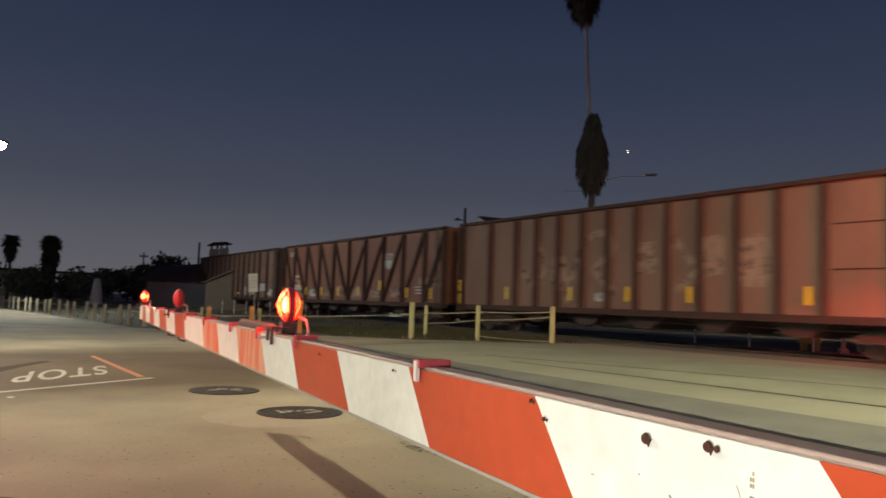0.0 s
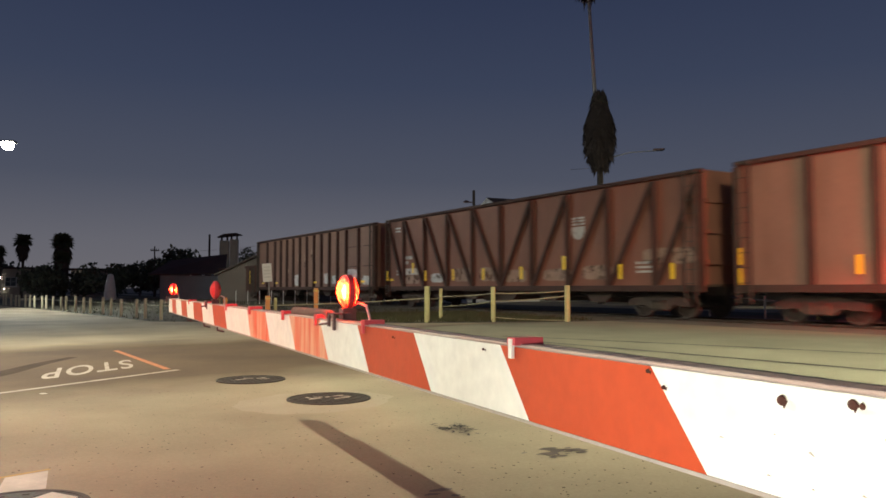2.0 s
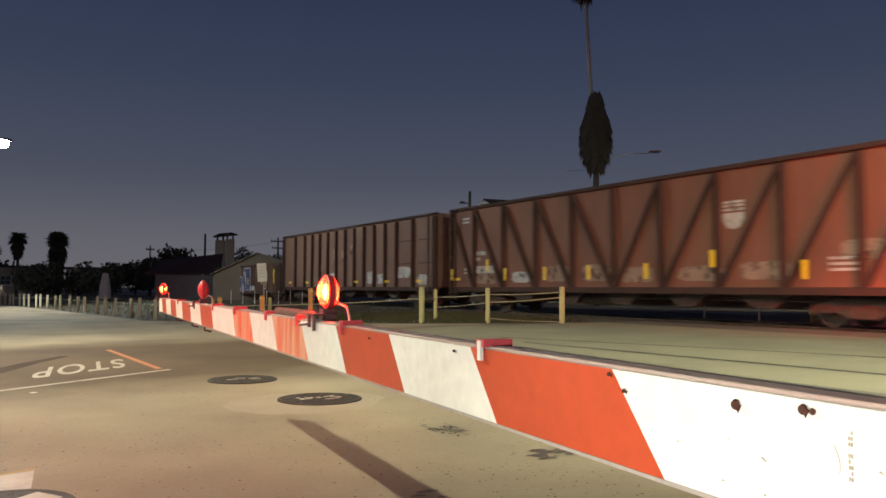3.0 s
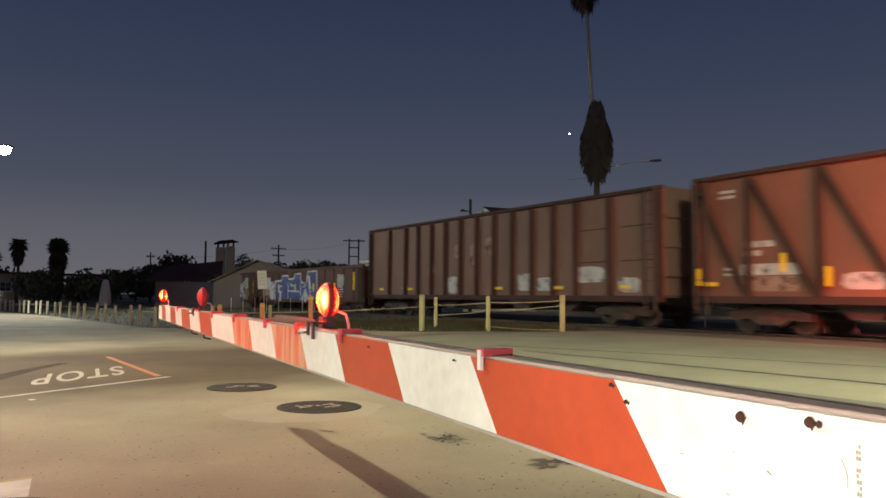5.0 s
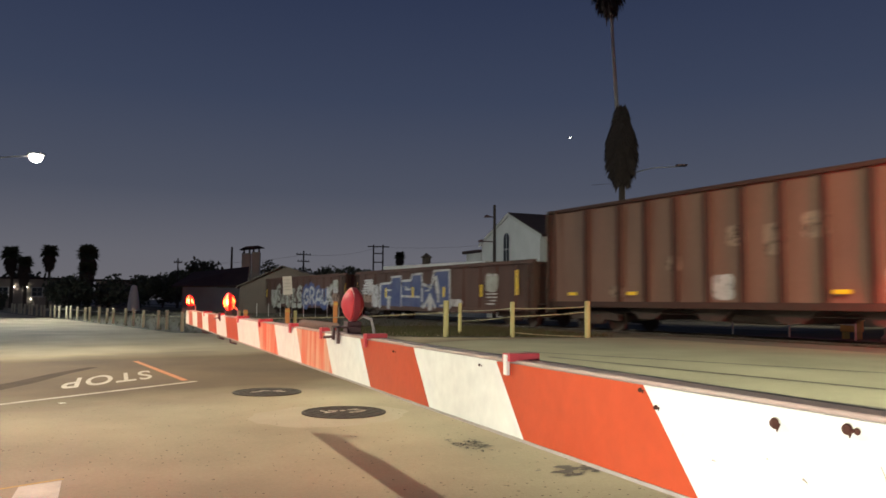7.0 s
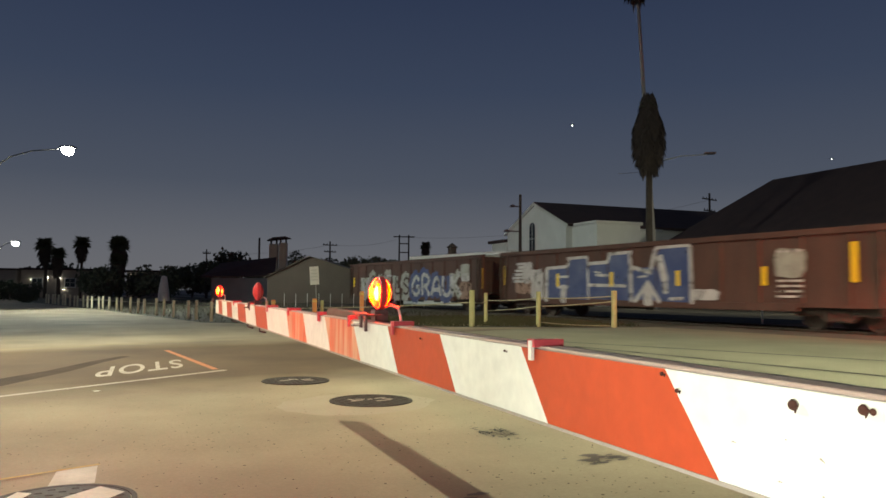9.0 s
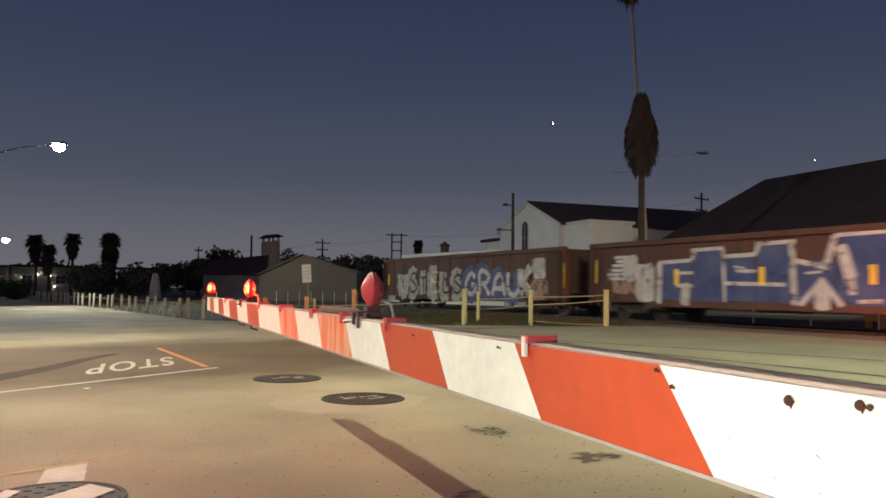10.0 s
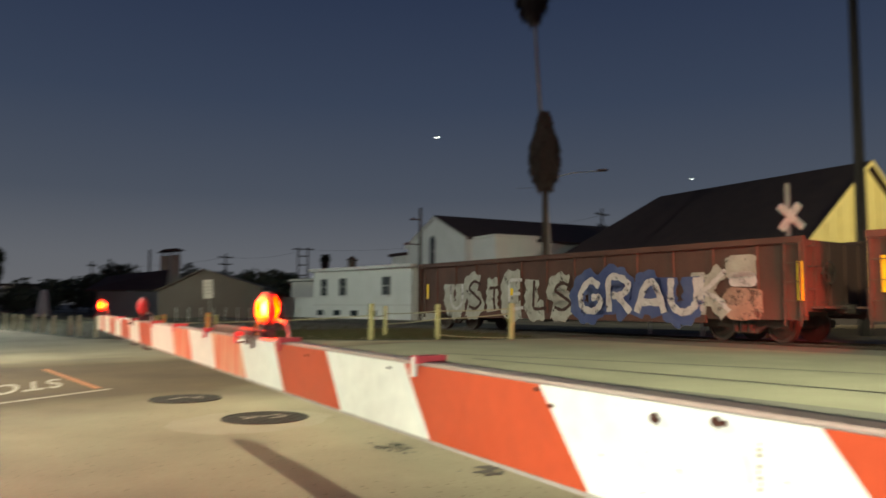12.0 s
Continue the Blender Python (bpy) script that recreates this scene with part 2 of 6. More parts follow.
REFLECTOR = mat("yellow_reflector", (1.0, 0.72, 0.015), (0.95, 0.62, 0.01), rough=0.35, glow=(1.0, 0.55, 0.01), power=0.0, scale=10)
STENCIL = mat("white_stencil_paint", (0.60, 0.58, 0.55), (0.38, 0.35, 0.33), rough=0.7, scale=5, fine=40, ragged=0.40)
SPRAY_WHITE = mat("white_spray_paint", (0.62, 0.62, 0.62), (0.36, 0.33, 0.33), rough=0.6, scale=2.2, fine=18, spread=0.6, ragged=0.40)
SPRAY_BLUE = mat("blue_spray_paint", (0.028, 0.048, 0.17), (0.07, 0.095, 0.21), rough=0.6, scale=1.3, fine=18, spread=0.35, ragged=0.33)
SPRAY_SILVER = mat("silver_spray_paint", (0.42, 0.43, 0.38), (0.25, 0.24, 0.20), rough=0.5, scale=2.5, fine=18, spread=0.6, ragged=0.37)
FADED = mat("faded_pale_paint", (0.36, 0.24, 0.185), (0.26, 0.165, 0.12), rough=0.75, scale=3.0, fine=20, spread=0.6, ragged=0.43)
WOOD_YELLOW = mat("weathered_yellow_painted_wood", (0.44, 0.43, 0.20), (0.32, 0.31, 0.15), rough=0.75, scale=6, fine=30, jitter=0.15, stretch=(1, 1, 0.3))
# paler copy of the yellow wood, with lamplight put into its colour
BRIGHT_POST = mat("brightened_painted_wood", (0.70, 0.66, 0.48), (0.55, 0.51, 0.36), rough=0.75, scale=6, fine=30, jitter=0.15, stretch=(1, 1, 0.3))
WIRE = mat("galvanised_cable", (0.42, 0.39, 0.26), rough=0.5, metal=0.4)
# orange light on the posts is put into this colour
ORANGE_POST = mat("orange_lit_post_colour", (0.62, 0.24, 0.06), (0.5, 0.2, 0.06), rough=0.5)
SIGN_WHITE = mat("white_sign_face", (0.70, 0.72, 0.68), (0.58, 0.6, 0.57), rough=0.4, scale=5)
SIGN_BAR = mat("sign_lettering", (0.55, 0.58, 0.55), rough=0.5)
POST_STEEL = mat("galvanised_post", (0.36, 0.35, 0.33), rough=0.5, metal=0.5)
STUCCO = mat("white_stucco", (0.78, 0.78, 0.74), (0.68, 0.68, 0.64), rough=0.9, scale=0.8, fine=35, bump=0.3)
ROOF_DARK = mat("dark_roof_shingles", (0.060, 0.035, 0.032), (0.040, 0.025, 0.025), rough=0.9, scale=1.2, fine=25, bump=0.5)
YELLOW_WALL = mat("yellow_painted_siding", (0.62, 0.47, 0.15), (0.52, 0.39, 0.13), rough=0.75, scale=1.2, fine=30)
TRIM_WHITE = mat("white_trim", (0.70, 0.69, 0.65), (0.6, 0.59, 0.55), rough=0.6)
GLASS_DARK = mat("dark_window_glass", (0.035, 0.045, 0.05), rough=0.12)
SHED_WALL = mat("grey_brown_corrugated_metal", (0.135, 0.11, 0.085), (0.10, 0.083, 0.066), rough=0.65, metal=0.2, scale=0.7, fine=25)
SHED_PALE = mat("pale_corrugated_metal", (0.15, 0.16, 0.19), (0.11, 0.12, 0.14), rough=0.6, metal=0.3, scale=0.7)
LOWER_WALL_DARK = mat("added_dark_wall", (0.07, 0.05, 0.042), (0.05, 0.037, 0.032), rough=0.9, scale=0.9)
TOWER_WALL = mat("tan_tower_cladding", (0.50, 0.45, 0.37), (0.38, 0.33, 0.26), rough=0.85, scale=0.9)
BARK = mat("palm_bark", (0.085, 0.065, 0.05), (0.05, 0.04, 0.033), rough=0.95, scale=3, fine=30, bump=0.8)
# paler copy of the bark; haze before the sky is put into it
HAZED_BARK = mat("hazed_palm_bark", (0.34, 0.31, 0.29), (0.24, 0.22, 0.21), rough=0.95, scale=3, fine=30, bump=0.8)
PALM_DEAD = mat("dead_palm_fronds", (0.085, 0.064, 0.052), (0.055, 0.042, 0.036), rough=0.95, scale=4)
PALM_GREEN = mat("palm_fronds", (0.085, 0.105, 0.06), (0.055, 0.07, 0.04), rough=0.8, scale=4)
LEAF = mat("dark_foliage", (0.075, 0.085, 0.055), (0.05, 0.06, 0.04), rough=0.85, scale=1.2)
GRASS = mat("dry_dark_grass", (0.075, 0.075, 0.030), (0.045, 0.045, 0.02), rough=0.95, scale=2)
POLE_WOOD = mat("creosoted_pole", (0.055, 0.042, 0.035), (0.035, 0.028, 0.025), rough=0.9, stretch=(1, 1, 0.2))
LAMP_GREY = mat("grey_lamp_pole", (0.45, 0.45, 0.44), (0.36, 0.36, 0.36), rough=0.5, metal=0.3)
FAR_WALL = mat("distant_plaster", (0.36, 0.30, 0.25), (0.28, 0.24, 0.20), rough=0.9, scale=0.4)


# ---- building helpers ----
def block(bm, x0, y0, z0, x1, y1, z1):
    v = [bm.verts.new(p) for p in ((x0, y0, z0), (x1, y0, z0), (x1, y1, z0), (x0, y1, z0), (x0, y0, z1), (x1, y0, z1), (x1, y1, z1), (x0, y1, z1))]
    for f in ((3, 2, 1, 0), (4, 5, 6, 7), (0, 1, 5, 4), (1, 2, 6, 5), (2, 3, 7, 6), (3, 0, 4, 7)):
        bm.faces.new([v[i] for i in f])
    return bm


def prism(bm, outline, lift):
    """A closed solid: the outline (3D points) pushed along the vector lift."""
    a = [bm.verts.new(p) for p in outline]
    b = [bm.verts.new(Vector(p) + Vector(lift)) for p in outline]
    n = len(a)
    bm.faces.new(a[::-1])
    bm.faces.new(b)
    for i in range(n):
        bm.faces.new((a[i], a[(i + 1) % n], b[(i + 1) % n], b[i]))
    return bm


def rod(bm, points, r, sides=8, ends=None):
    """A round bar along points; r a number or one per point."""
    rings = []
    pts = [Vector(p) for p in points]
    rs = [r] * len(pts) if isinstance(r, (int, float)) else r
    for i, p in enumerate(pts):
        t = (pts[min(i + 1, len(pts) - 1)] - pts[max(i - 1, 0)]).normalized()
        a = t.orthogonal().normalized() if abs(t.z) < 0.9 else t.cross(Vector((1, 0, 0))).normalized()
        if abs(t.z) < 0.9:
            a = t.cross(Vector((0, 0, 1))).normalized()
        b = t.cross(a)
        rings.append([bm.verts.new(p + (a * math.cos(k * math.tau / sides) + b * math.sin(k * math.tau / sides)) * rs[i]) for k in range(sides)])
    for r0, r1 in zip(rings, rings[1:]):
        for k in range(sides):
            bm.faces.new((r0[k], r0[(k + 1) % sides], r1[(k + 1) % sides], r1[k]))
    bm.faces.new(rings[0][::-1])
    bm.faces.new(rings[-1])
    return bm


def lathe(bm, profile, axis="z", sides=16, at=(0, 0, 0)):
    """A turned solid: profile of (radius, height) along the axis."""
    rings = []
    for r, h in profile:
        ring = []
        for k in range(sides):
            c, s = r * math.cos(k * math.tau / sides), r * math.sin(k * math.tau / sides)
            ring.append(bm.verts.new(Vector({"x": (h, c, s), "y": (c, h, s), "z": (c, s, h)}[axis]) + Vector(at)))
        rings.append(ring)
    for r0, r1 in zip(rings, rings[1:]):
        for k in range(sides):
            bm.faces.new((r0[k], r0[(k + 1) % sides], r1[(k + 1) % sides], r1[k]))
    bm.faces.new(rings[0][::-1])
    bm.faces.new(rings[-1])
    return bm


def mesh_of(name, bm, material, bevel=0.0, smooth_faces=False):
    bmesh.ops.recalc_face_normals(bm, faces=bm.faces)
    if bevel:
        bmesh.ops.bevel(bm, geom=bm.edges[:], offset=bevel, segments=1, affect="EDGES")
    me = bpy.data.meshes.new(name)
    if smooth_faces:
        for f in bm.faces:
            f.smooth = True
    bm.to_mesh(me)
    bm.free()
    me.materials.append(material)
    return me


def part(name, bm, material, parent=None, label="", bevel=0.0, smooth_faces=False, m=None):
    ob = new(name, mesh_of(name, bm, material, bevel, smooth_faces))
    if parent is not None:
        ob.parent = parent
    if m is not None:
        ob.matrix_basis = m
    return tagged(ob, label) if label else ob


def twin(ob, m):
    """A further part on the same mesh."""
    o = ob.copy()
    scene.collection.objects.link(o)
    o.matrix_basis = m
    return o


def thing(name, m, label, category, group="", kind=""):
    ob = new(name)
    ob.empty_display_size = 0.2
    ob.matrix_basis = m
    return tagged(ob, label, category, group, kind)


def B():
    return bmesh.new()


def sheet(name, outline, material, lift, label, category, kind="structure", thick=0.01):
    """A flat piece that lies on the ground, following it: outline in plan."""
    bm = B()
    top = [bm.verts.new((x, y, ground_z(x, y) + lift)) for x, y in outline]
    f = bm.faces.new(top)
    if f.calc_area() and f.normal.z < 0:
        f.normal_flip()
    return tagged(part(name, bm, material), label, category, kind=kind)


# ---- ground ----
def build_ground():
    bm = B()
    xs = [-2500, -900, -300, -120, -60, -30, -15, -8] + [-5 + 0.5 * i for i in range(0, 81)] + [40, 50, 70, 120, 300, 900, 2500]
    ys = [-2500, -900, -300, -100, -40, -20, -10] + [-6 + 2 * i for i in range(0, 30)] + [60, 80, 120, 200, 400, 900, 2500]
    grid = [[bm.verts.new((x, y, ground_z(x, y) if abs(x) < 800 and abs(y) < 800 else ground_z(max(-800, min(800, x)), max(-800, min(800, y))))) for x in xs] for y in ys]
    for r0, r1 in zip(grid, grid[1:]):
        for i in range(len(xs) - 1):
            bm.faces.new((r0[i], r0[i + 1], r1[i + 1], r1[i]))
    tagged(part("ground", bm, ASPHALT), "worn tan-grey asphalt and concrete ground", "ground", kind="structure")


def strip(name, u0, u1, q0, q1, material, lift, label, category, thick=0.0, steps=24):
    """A ribbon along the track between two distances, following the ground."""
    bm = B()
    rows = []
    nq = max(2, int(abs(q1 - q0) / 0.8) + 1)
    for i in range(steps + 1):
        u = u0 + (u1 - u0) * i / steps
        row = []
        for j in range(nq):
            q = q0 + (q1 - q0) * j / (nq - 1)
            p = on_track(u, q)
            row.append(bm.verts.new((p.x, p.y, ground_z(p.x, p.y) + lift)))
        rows.append(row)
    for r0, r1 in zip(rows, rows[1:]):
        for j in range(nq - 1):
            bm.faces.new((r0[j], r0[j + 1], r1[j + 1], r1[j]))
    return tagged(part(name, bm, material), label, category, kind="structure")


build_ground()
strip("dark_asphalt_strip", -60, 2.0, -10.8, -9.2, DARK_ASPHALT, 0.004, "dark patched asphalt before the crossing", "pavement")
strip("crossing_pavement", -60, 1.0, -9.2, -1.2, PANEL, 0.004, "pale concrete road surface beside the railway", "pavement")
strip("track_pavement", -60, 1.0, -1.2, 4.6, DARK_ASPHALT, 0.004, "grey asphalt between and beside the rails", "pavement")


def build_verge():
    """Dirt beyond the road, bounded by the fences, along the railway."""
    bm = B()
    edge = [(12.9, 17.9), (8.3, 19.3), (4.7, 23.7), (1.3, 28.1), (-1.8, 41.5), (-12, 82), (-50, 230)]
    far = [(u, 9.0) for u in (1.0, 3.0, 8.0, 13.0, 26.0, 68.0, 220.0)]
    rows = []
    for (x, y), (u, q) in zip(edge, far):
        b = on_track(u, q)
        rows.append([bm.verts.new((v.x, v.y, ground_z(v.x, v.y) + 0.006)) for v in (Vector((x, y)).lerp(b, k / 10) for k in range(11))])
    for r0, r1 in zip(rows, rows[1:]):
        for k in range(10):
            bm.faces.new((r0[k], r0[k + 1], r1[k + 1], r1[k]))
    tagged(part("verge", bm, DIRT), "dark dirt and thin grass along the railway", "ground", kind="structure")


build_verge()


def joint(name, a, b, width, material, label):
    a, b = Vector(a), Vector(b)
    side = (b - a).orthogonal().normalized() * width / 2
    pts = []
    n = 14
    bm = B()
    rows = []
    for i in range(n + 1):
        m = a.lerp(b, i / n)
        rows.append([bm.verts.new((v.x, v.y, ground_z(v.x, v.y) + 0.009)) for v in (m - side, m + side)])
    for r0, r1 in zip(rows, rows[1:]):
        bm.faces.new((r0[0], r0[1], r1[1], r1[0]))
    tagged(part(name, bm, material), label, "pavement joint", kind="structure")


joint("pavement_joint", (7.55, 13.7), (12.6, 1.2), 0.09, RUBBER, "black rubber-filled slot across the concrete")
joint("pavement_joint", (7.35, 12.3), (9.25, 1.2), 0.08, RUBBER, "black rubber-filled slot across the concrete")


def rail(u0, u1, q):
    bm = B()
    prof = [(-0.07, 0.0), (0.07, 0.0), (0.036, 0.045), (0.036, 0.08), (-0.036, 0.08), (-0.036, 0.045)]
    a, b = on_track(u0, q), on_track(u1, q)
    ring = [[bm.verts.new((p.x + ACROSS.x * s, p.y + ACROSS.y * s, RAIL_TOP - 0.08 + h)) for s, h in prof] for p in (a, b)]
    for k in range(6):
        bm.faces.new((ring[0][k], ring[0][(k + 1) % 6], ring[1][(k + 1) % 6], ring[1][k]))
    bm.faces.new(ring[0]), bm.faces.new(ring[1])
    tagged(part("rail", bm, RAIL_STEEL), "rust-brown steel rail under the train", "rail", "rails of the track", kind="structure")


for q in (0.80, 2.235):
    rail(-60, 200, q)


# ---- the barrier ----
TOP, DEEP, WIDE, STEP = 1.10, 0.122, 0.072, 0.406
TIP = 6.88


def build_arm():
    arm = thing("barrier_arm", pose(0, 0, 0), "lowered red and white striped railway barrier arm across the road", "barrier arm")
    bm = B()
    block(bm, 0.004, -1.6, TOP - DEEP, 0.03, TIP, TOP)
    part("board", bm, EDGE, arm, "dull aluminium board edge")
    bm = B()
    block(bm, 0.0035, -1.6, TOP, 0.040, TIP - 0.2, TOP + 0.005)
    part("cable_cover", bm, PINK_COVER, arm, "beige cable cover with red lamplight put into its tint", bevel=0.0015)
    bm = B()
    block(bm, 0.039, -1.6, TOP - 0.07, WIDE, TIP - 0.9, TOP + 0.002)
    part("rail_channel", bm, CHANNEL, arm, "rail channel, its shade put into a dark grey")
    lean, edges = 0.098, [-2.3, -1.36] + [-0.406 + STEP * i for i in range(0, 5)] + [1.60, 2.02, 2.45, 2.87, 3.55, 4.02, 4.52, 5.0, 5.42, 5.82, 6.24, 6.6, TIP + 0.2]
    z0, z1 = TOP - DEEP + 0.0005, TOP - 0.001
    for i, (a, b) in enumerate(zip(edges, edges[1:])):
        # the stripe that starts at the second mark is white, then they alternate
        white = i % 2 == 0
        pts = [(a - lean, z0), (b - lean, z0), (b, z1), (a, z1)]
        pts = [(min(max(y, -1.6), TIP), z) for y, z in pts]
        bm = B()
        prism(bm, [(0.004, y, z) for y, z in pts], (-0.004, 0, 0))
        red = STREAKED if 1.5 < a < 3.2 else ORANGE_SHEET
        part("white_stripe" if white else "red_stripe", bm, WHITE_SHEET if white else red, arm, "white reflective stripe" if white else ("streaked orange-red reflective stripe" if red is STREAKED else "orange-red reflective stripe"))
    # the grey lower lip of the board
    bm = B()
    block(bm, -0.0005, -1.6, TOP - DEEP - 0.005, 0.034, TIP, TOP - DEEP)
    part("lower_edge", bm, EDGE, arm)
    # rust-stained bolts and scuffs on the near stripe
    random.seed(5)
    for y, z, r in ((-0.213, 1.083, 0.006), (-0.296, 1.090, 0.0055), (-0.03, 1.075, 0.003), (0.462, 1.088, 0.0025), (0.93, 1.083, 0.003), (0.0, 1.093, 0.003)):
        bm = B()
        lathe(bm, [(r, -0.0065), (r * 0.8, -0.009), (r * 0.3, -0.010)], "x", 10, (0.002, y, z))
        part("bolt", bm, RUST, arm, "rusty bolt head")
        bm = B()
        prism(bm, [(-0.0004, y - r * 0.7, z), (-0.0004, y + r * 0.6, z), (-0.0004, y + r * 0.1, z - r * 1.5)], (-0.0012, 0, 0))
        part("rust_run", bm, RUST, arm)
    for i in range(9):
        y, z = random.uniform(-0.48, -0.10), random.uniform(0.99, 1.05)
        bm = B()
        l = random.uniform(0.002, 0.006)
        prism(bm, [(-0.0004, y, z), (-0.0004, y + l * 0.3, z - 0.0015), (-0.0004, y - l, z - l * random.uniform(0.1, 0.9))], (-0.001, 0, 0))
        part("scuff", bm, SCUFF, arm)
    # a curved scratch, and a small upright code too worn to read
    bm = B()
    rod(bm, [(-0.0004, -0.325 - 0.006 * math.sin(k * 0.35), 1.062 - 0.0042 * k) for k in range(7)], 0.0005, 4)
    part("scratch", bm, SCUFF, arm)
    for k in range(9):
        for c in (0, 1):
            if (k * 5 + c * 3) % 7 != 0 and k != 3:
                bm = B()
                block(bm, -0.0012, -0.340 - c * 0.0026 - 0.0016, 1.074 - k * 0.0052, -0.0002, -0.340 - c * 0.0026, 1.0775 - k * 0.0052)
                part("code_mark", bm, SCUFF, arm, "worn code mark")
    # the second rust spot has a smaller one joined to it
    for y, z, r in ((-0.306, 1.0895, 0.0035), (-0.301, 1.0895, 0.0022)):
        bm = B()
        lathe(bm, [(r, -0.0065), (r * 0.8, -0.0075), (r * 0.3, -0.008)], "x", 8, (0.002, y, z))
        part("rust_spot", bm, RUST, arm)
    # clamps that hold the cable cover
    for y, w in ((-0.52, 0.03), (0.354, 0.026), (1.15, 0.03), (1.63, 0.03), (2.10, 0.05), (2.78, 0.055), (3.45, 0.05), (4.3, 0.045), (5.2, 0.045)):
        bm = B()
        block(bm, -0.008, y - w / 2, TOP + 0.003, 0.05, y + w / 2, TOP + 0.016)
        clamp = part("clamp", bm, RED_CLAMP, arm, "red plastic clamp")
        bm = B()
        block(bm, -0.010, y - w * 0.2, TOP - 0.02, -0.004, y + w * 0.25, TOP + 0.014)
        part("clamp_tab", bm, WHITE_SHEET if y < 1 else RED_CLAMP, clamp)
    # hanging bolts under the far part
    for y in (4.0, 4.6, 5.6):
        bm = B()
        rod(bm, [(0.03, y, TOP - DEEP - 0.004), (0.03, y, TOP - DEEP - 0.035), (0.07, y, TOP - DEEP - 0.045)], 0.006, 6)
        part("hanger", bm, BLACK_METAL, arm)
    # coiled cable along the top
    bm = B()
    turns, per = 19, 12
    last = None
    for i in range(turns * per + 1):
        a = i / per * math.tau
        out = Vector((math.cos(a), 0, math.sin(a)))
        c = Vector((0.030, 1.58 + i / (turns * per) * 0.48, TOP + 0.016)) + out * 0.013
        ring = [bm.verts.new(c + (out * math.cos(k * math.tau / 5) + Vector((0, 1, 0)) * math.sin(k * math.tau / 5)) * 0.004) for k in range(5)]
        if last:
            for k in range(5):
                bm.faces.new((last[k], last[(k + 1) % 5], ring[(k + 1) % 5], ring[k]))
        last = ring
    part("coiled_cable", bm, COIL, arm, "grey-brown coiled cable")
    # pivot end: counterweight side and stand, out of view
    bm = B()
    block(bm, 0.0, -2.9, 0.9, 0.11, -1.6, 1.12)
    part("arm_socket", bm, ALU, arm)
    bm = B()
    block(bm, -0.2, -3.3, 0.0, 0.3, -2.8, 1.35)
    part("gate_mechanism", bm, ALU, arm, "grey gate drive housing")
    return arm


ARM = build_arm()
GLOWS = []


def gate_lamp(y, r, flashing, up=0.092, aside=0.052):
    """A two-faced red lamp on the arm; its bulb sinks into the socket when dark."""
    lamp_thing = thing("gate_lamp", pose(aside, y, TOP + up), "red two-faced warning lamp on the barrier arm" if flashing is None else "red flashing two-faced warning lamp on the barrier arm", "warning lamp", "lamps on the arm")
    bm = B()
    prof = [(r * 0.98, -0.010), (r * 1.06, -0.008), (r * 1.06, 0.008), (r * 0.98, 0.010)]
    k, sides = [], 28
    rings = []
    for rr, h in prof + [(r * 0.80, 0.010), (r * 0.80, -0.010)]:
        rings.append([bm.verts.new((h, rr * math.cos(i * math.tau / sides), rr * math.sin(i * math.tau / sides))) for i in range(sides)])
    for r0, r1 in zip(rings, rings[1:] + rings[:1]):
        for i in range(sides):
            bm.faces.new((r0[i], r0[(i + 1) % sides], r1[(i + 1) % sides], r1[i]))
    part("lamp_body", bm, LAMP_RING, lamp_thing, "dull red lamp housing ring", smooth_faces=False)
    for s in (-1, 1):
        bm = B()
        rings = []
        for i in range(6):
            a = i / 5 * math.pi / 2
            rings.append((r * 0.97 * math.cos(a) + 0.0005, s * (0.0102 + 0.024 * math.sin(a) ** 1.8)))
        lathe(bm, rings, "x", 28)
        part("lens", bm, LENS, lamp_thing, "ribbed red plastic lens", smooth_faces=True)
    # the bulb stands behind the lenses when lit and sinks into its socket when dark
    bm = B()
    lathe(bm, [(0.003, -0.029), (0.013, -0.021), (0.019, 0.0), (0.013, 0.021), (0.003, 0.029)], "z", 12)
    el = part("bulb", bm, LAMP_GLOW, lamp_thing, "glowing bulb")
    if flashing is not None:
        GLOWS.append((el, flashing, r))
    bm = B()
    block(bm, -0.021, -0.022, -0.118, 0.021, 0.022, -r * 1.05)
    part("socket", bm, BLACK_METAL, lamp_thing, "dark socket box")
    bm = B()
    block(bm, -0.062, -0.060, -0.117, -0.056, -0.045, -0.066)
    block(bm, -0.062, -0.005, -0.108, -0.056, 0.012, -0.066)
    block(bm, -0.062, -0.060, -0.071, 0.0, 0.012, -0.066)
    rod(bm, [(-0.060, 0, -0.098), (-0.075, 0.05, -0.102)], 0.005, 6)
    part("mount", bm, BLACK_METAL, lamp_thing)
    bm = B()
    rod(bm, [(0.012, 0.01, -0.05), (0.03, -0.015, -0.035), (0.045, -0.05, -0.045), (0.045, -0.075, -0.075), (0.035, -0.11, -0.089)], 0.0045, 6)
    part("lamp_cable", bm, ALU, lamp_thing, "pale grey cable")
    return lamp_thing


gate_lamp(1.47, 0.050, 0)
gate_lamp(4.07, 0.055, 1, 0.090, 0.026)
gate_lamp(6.78, 0.053, None, 0.090, 0.026)


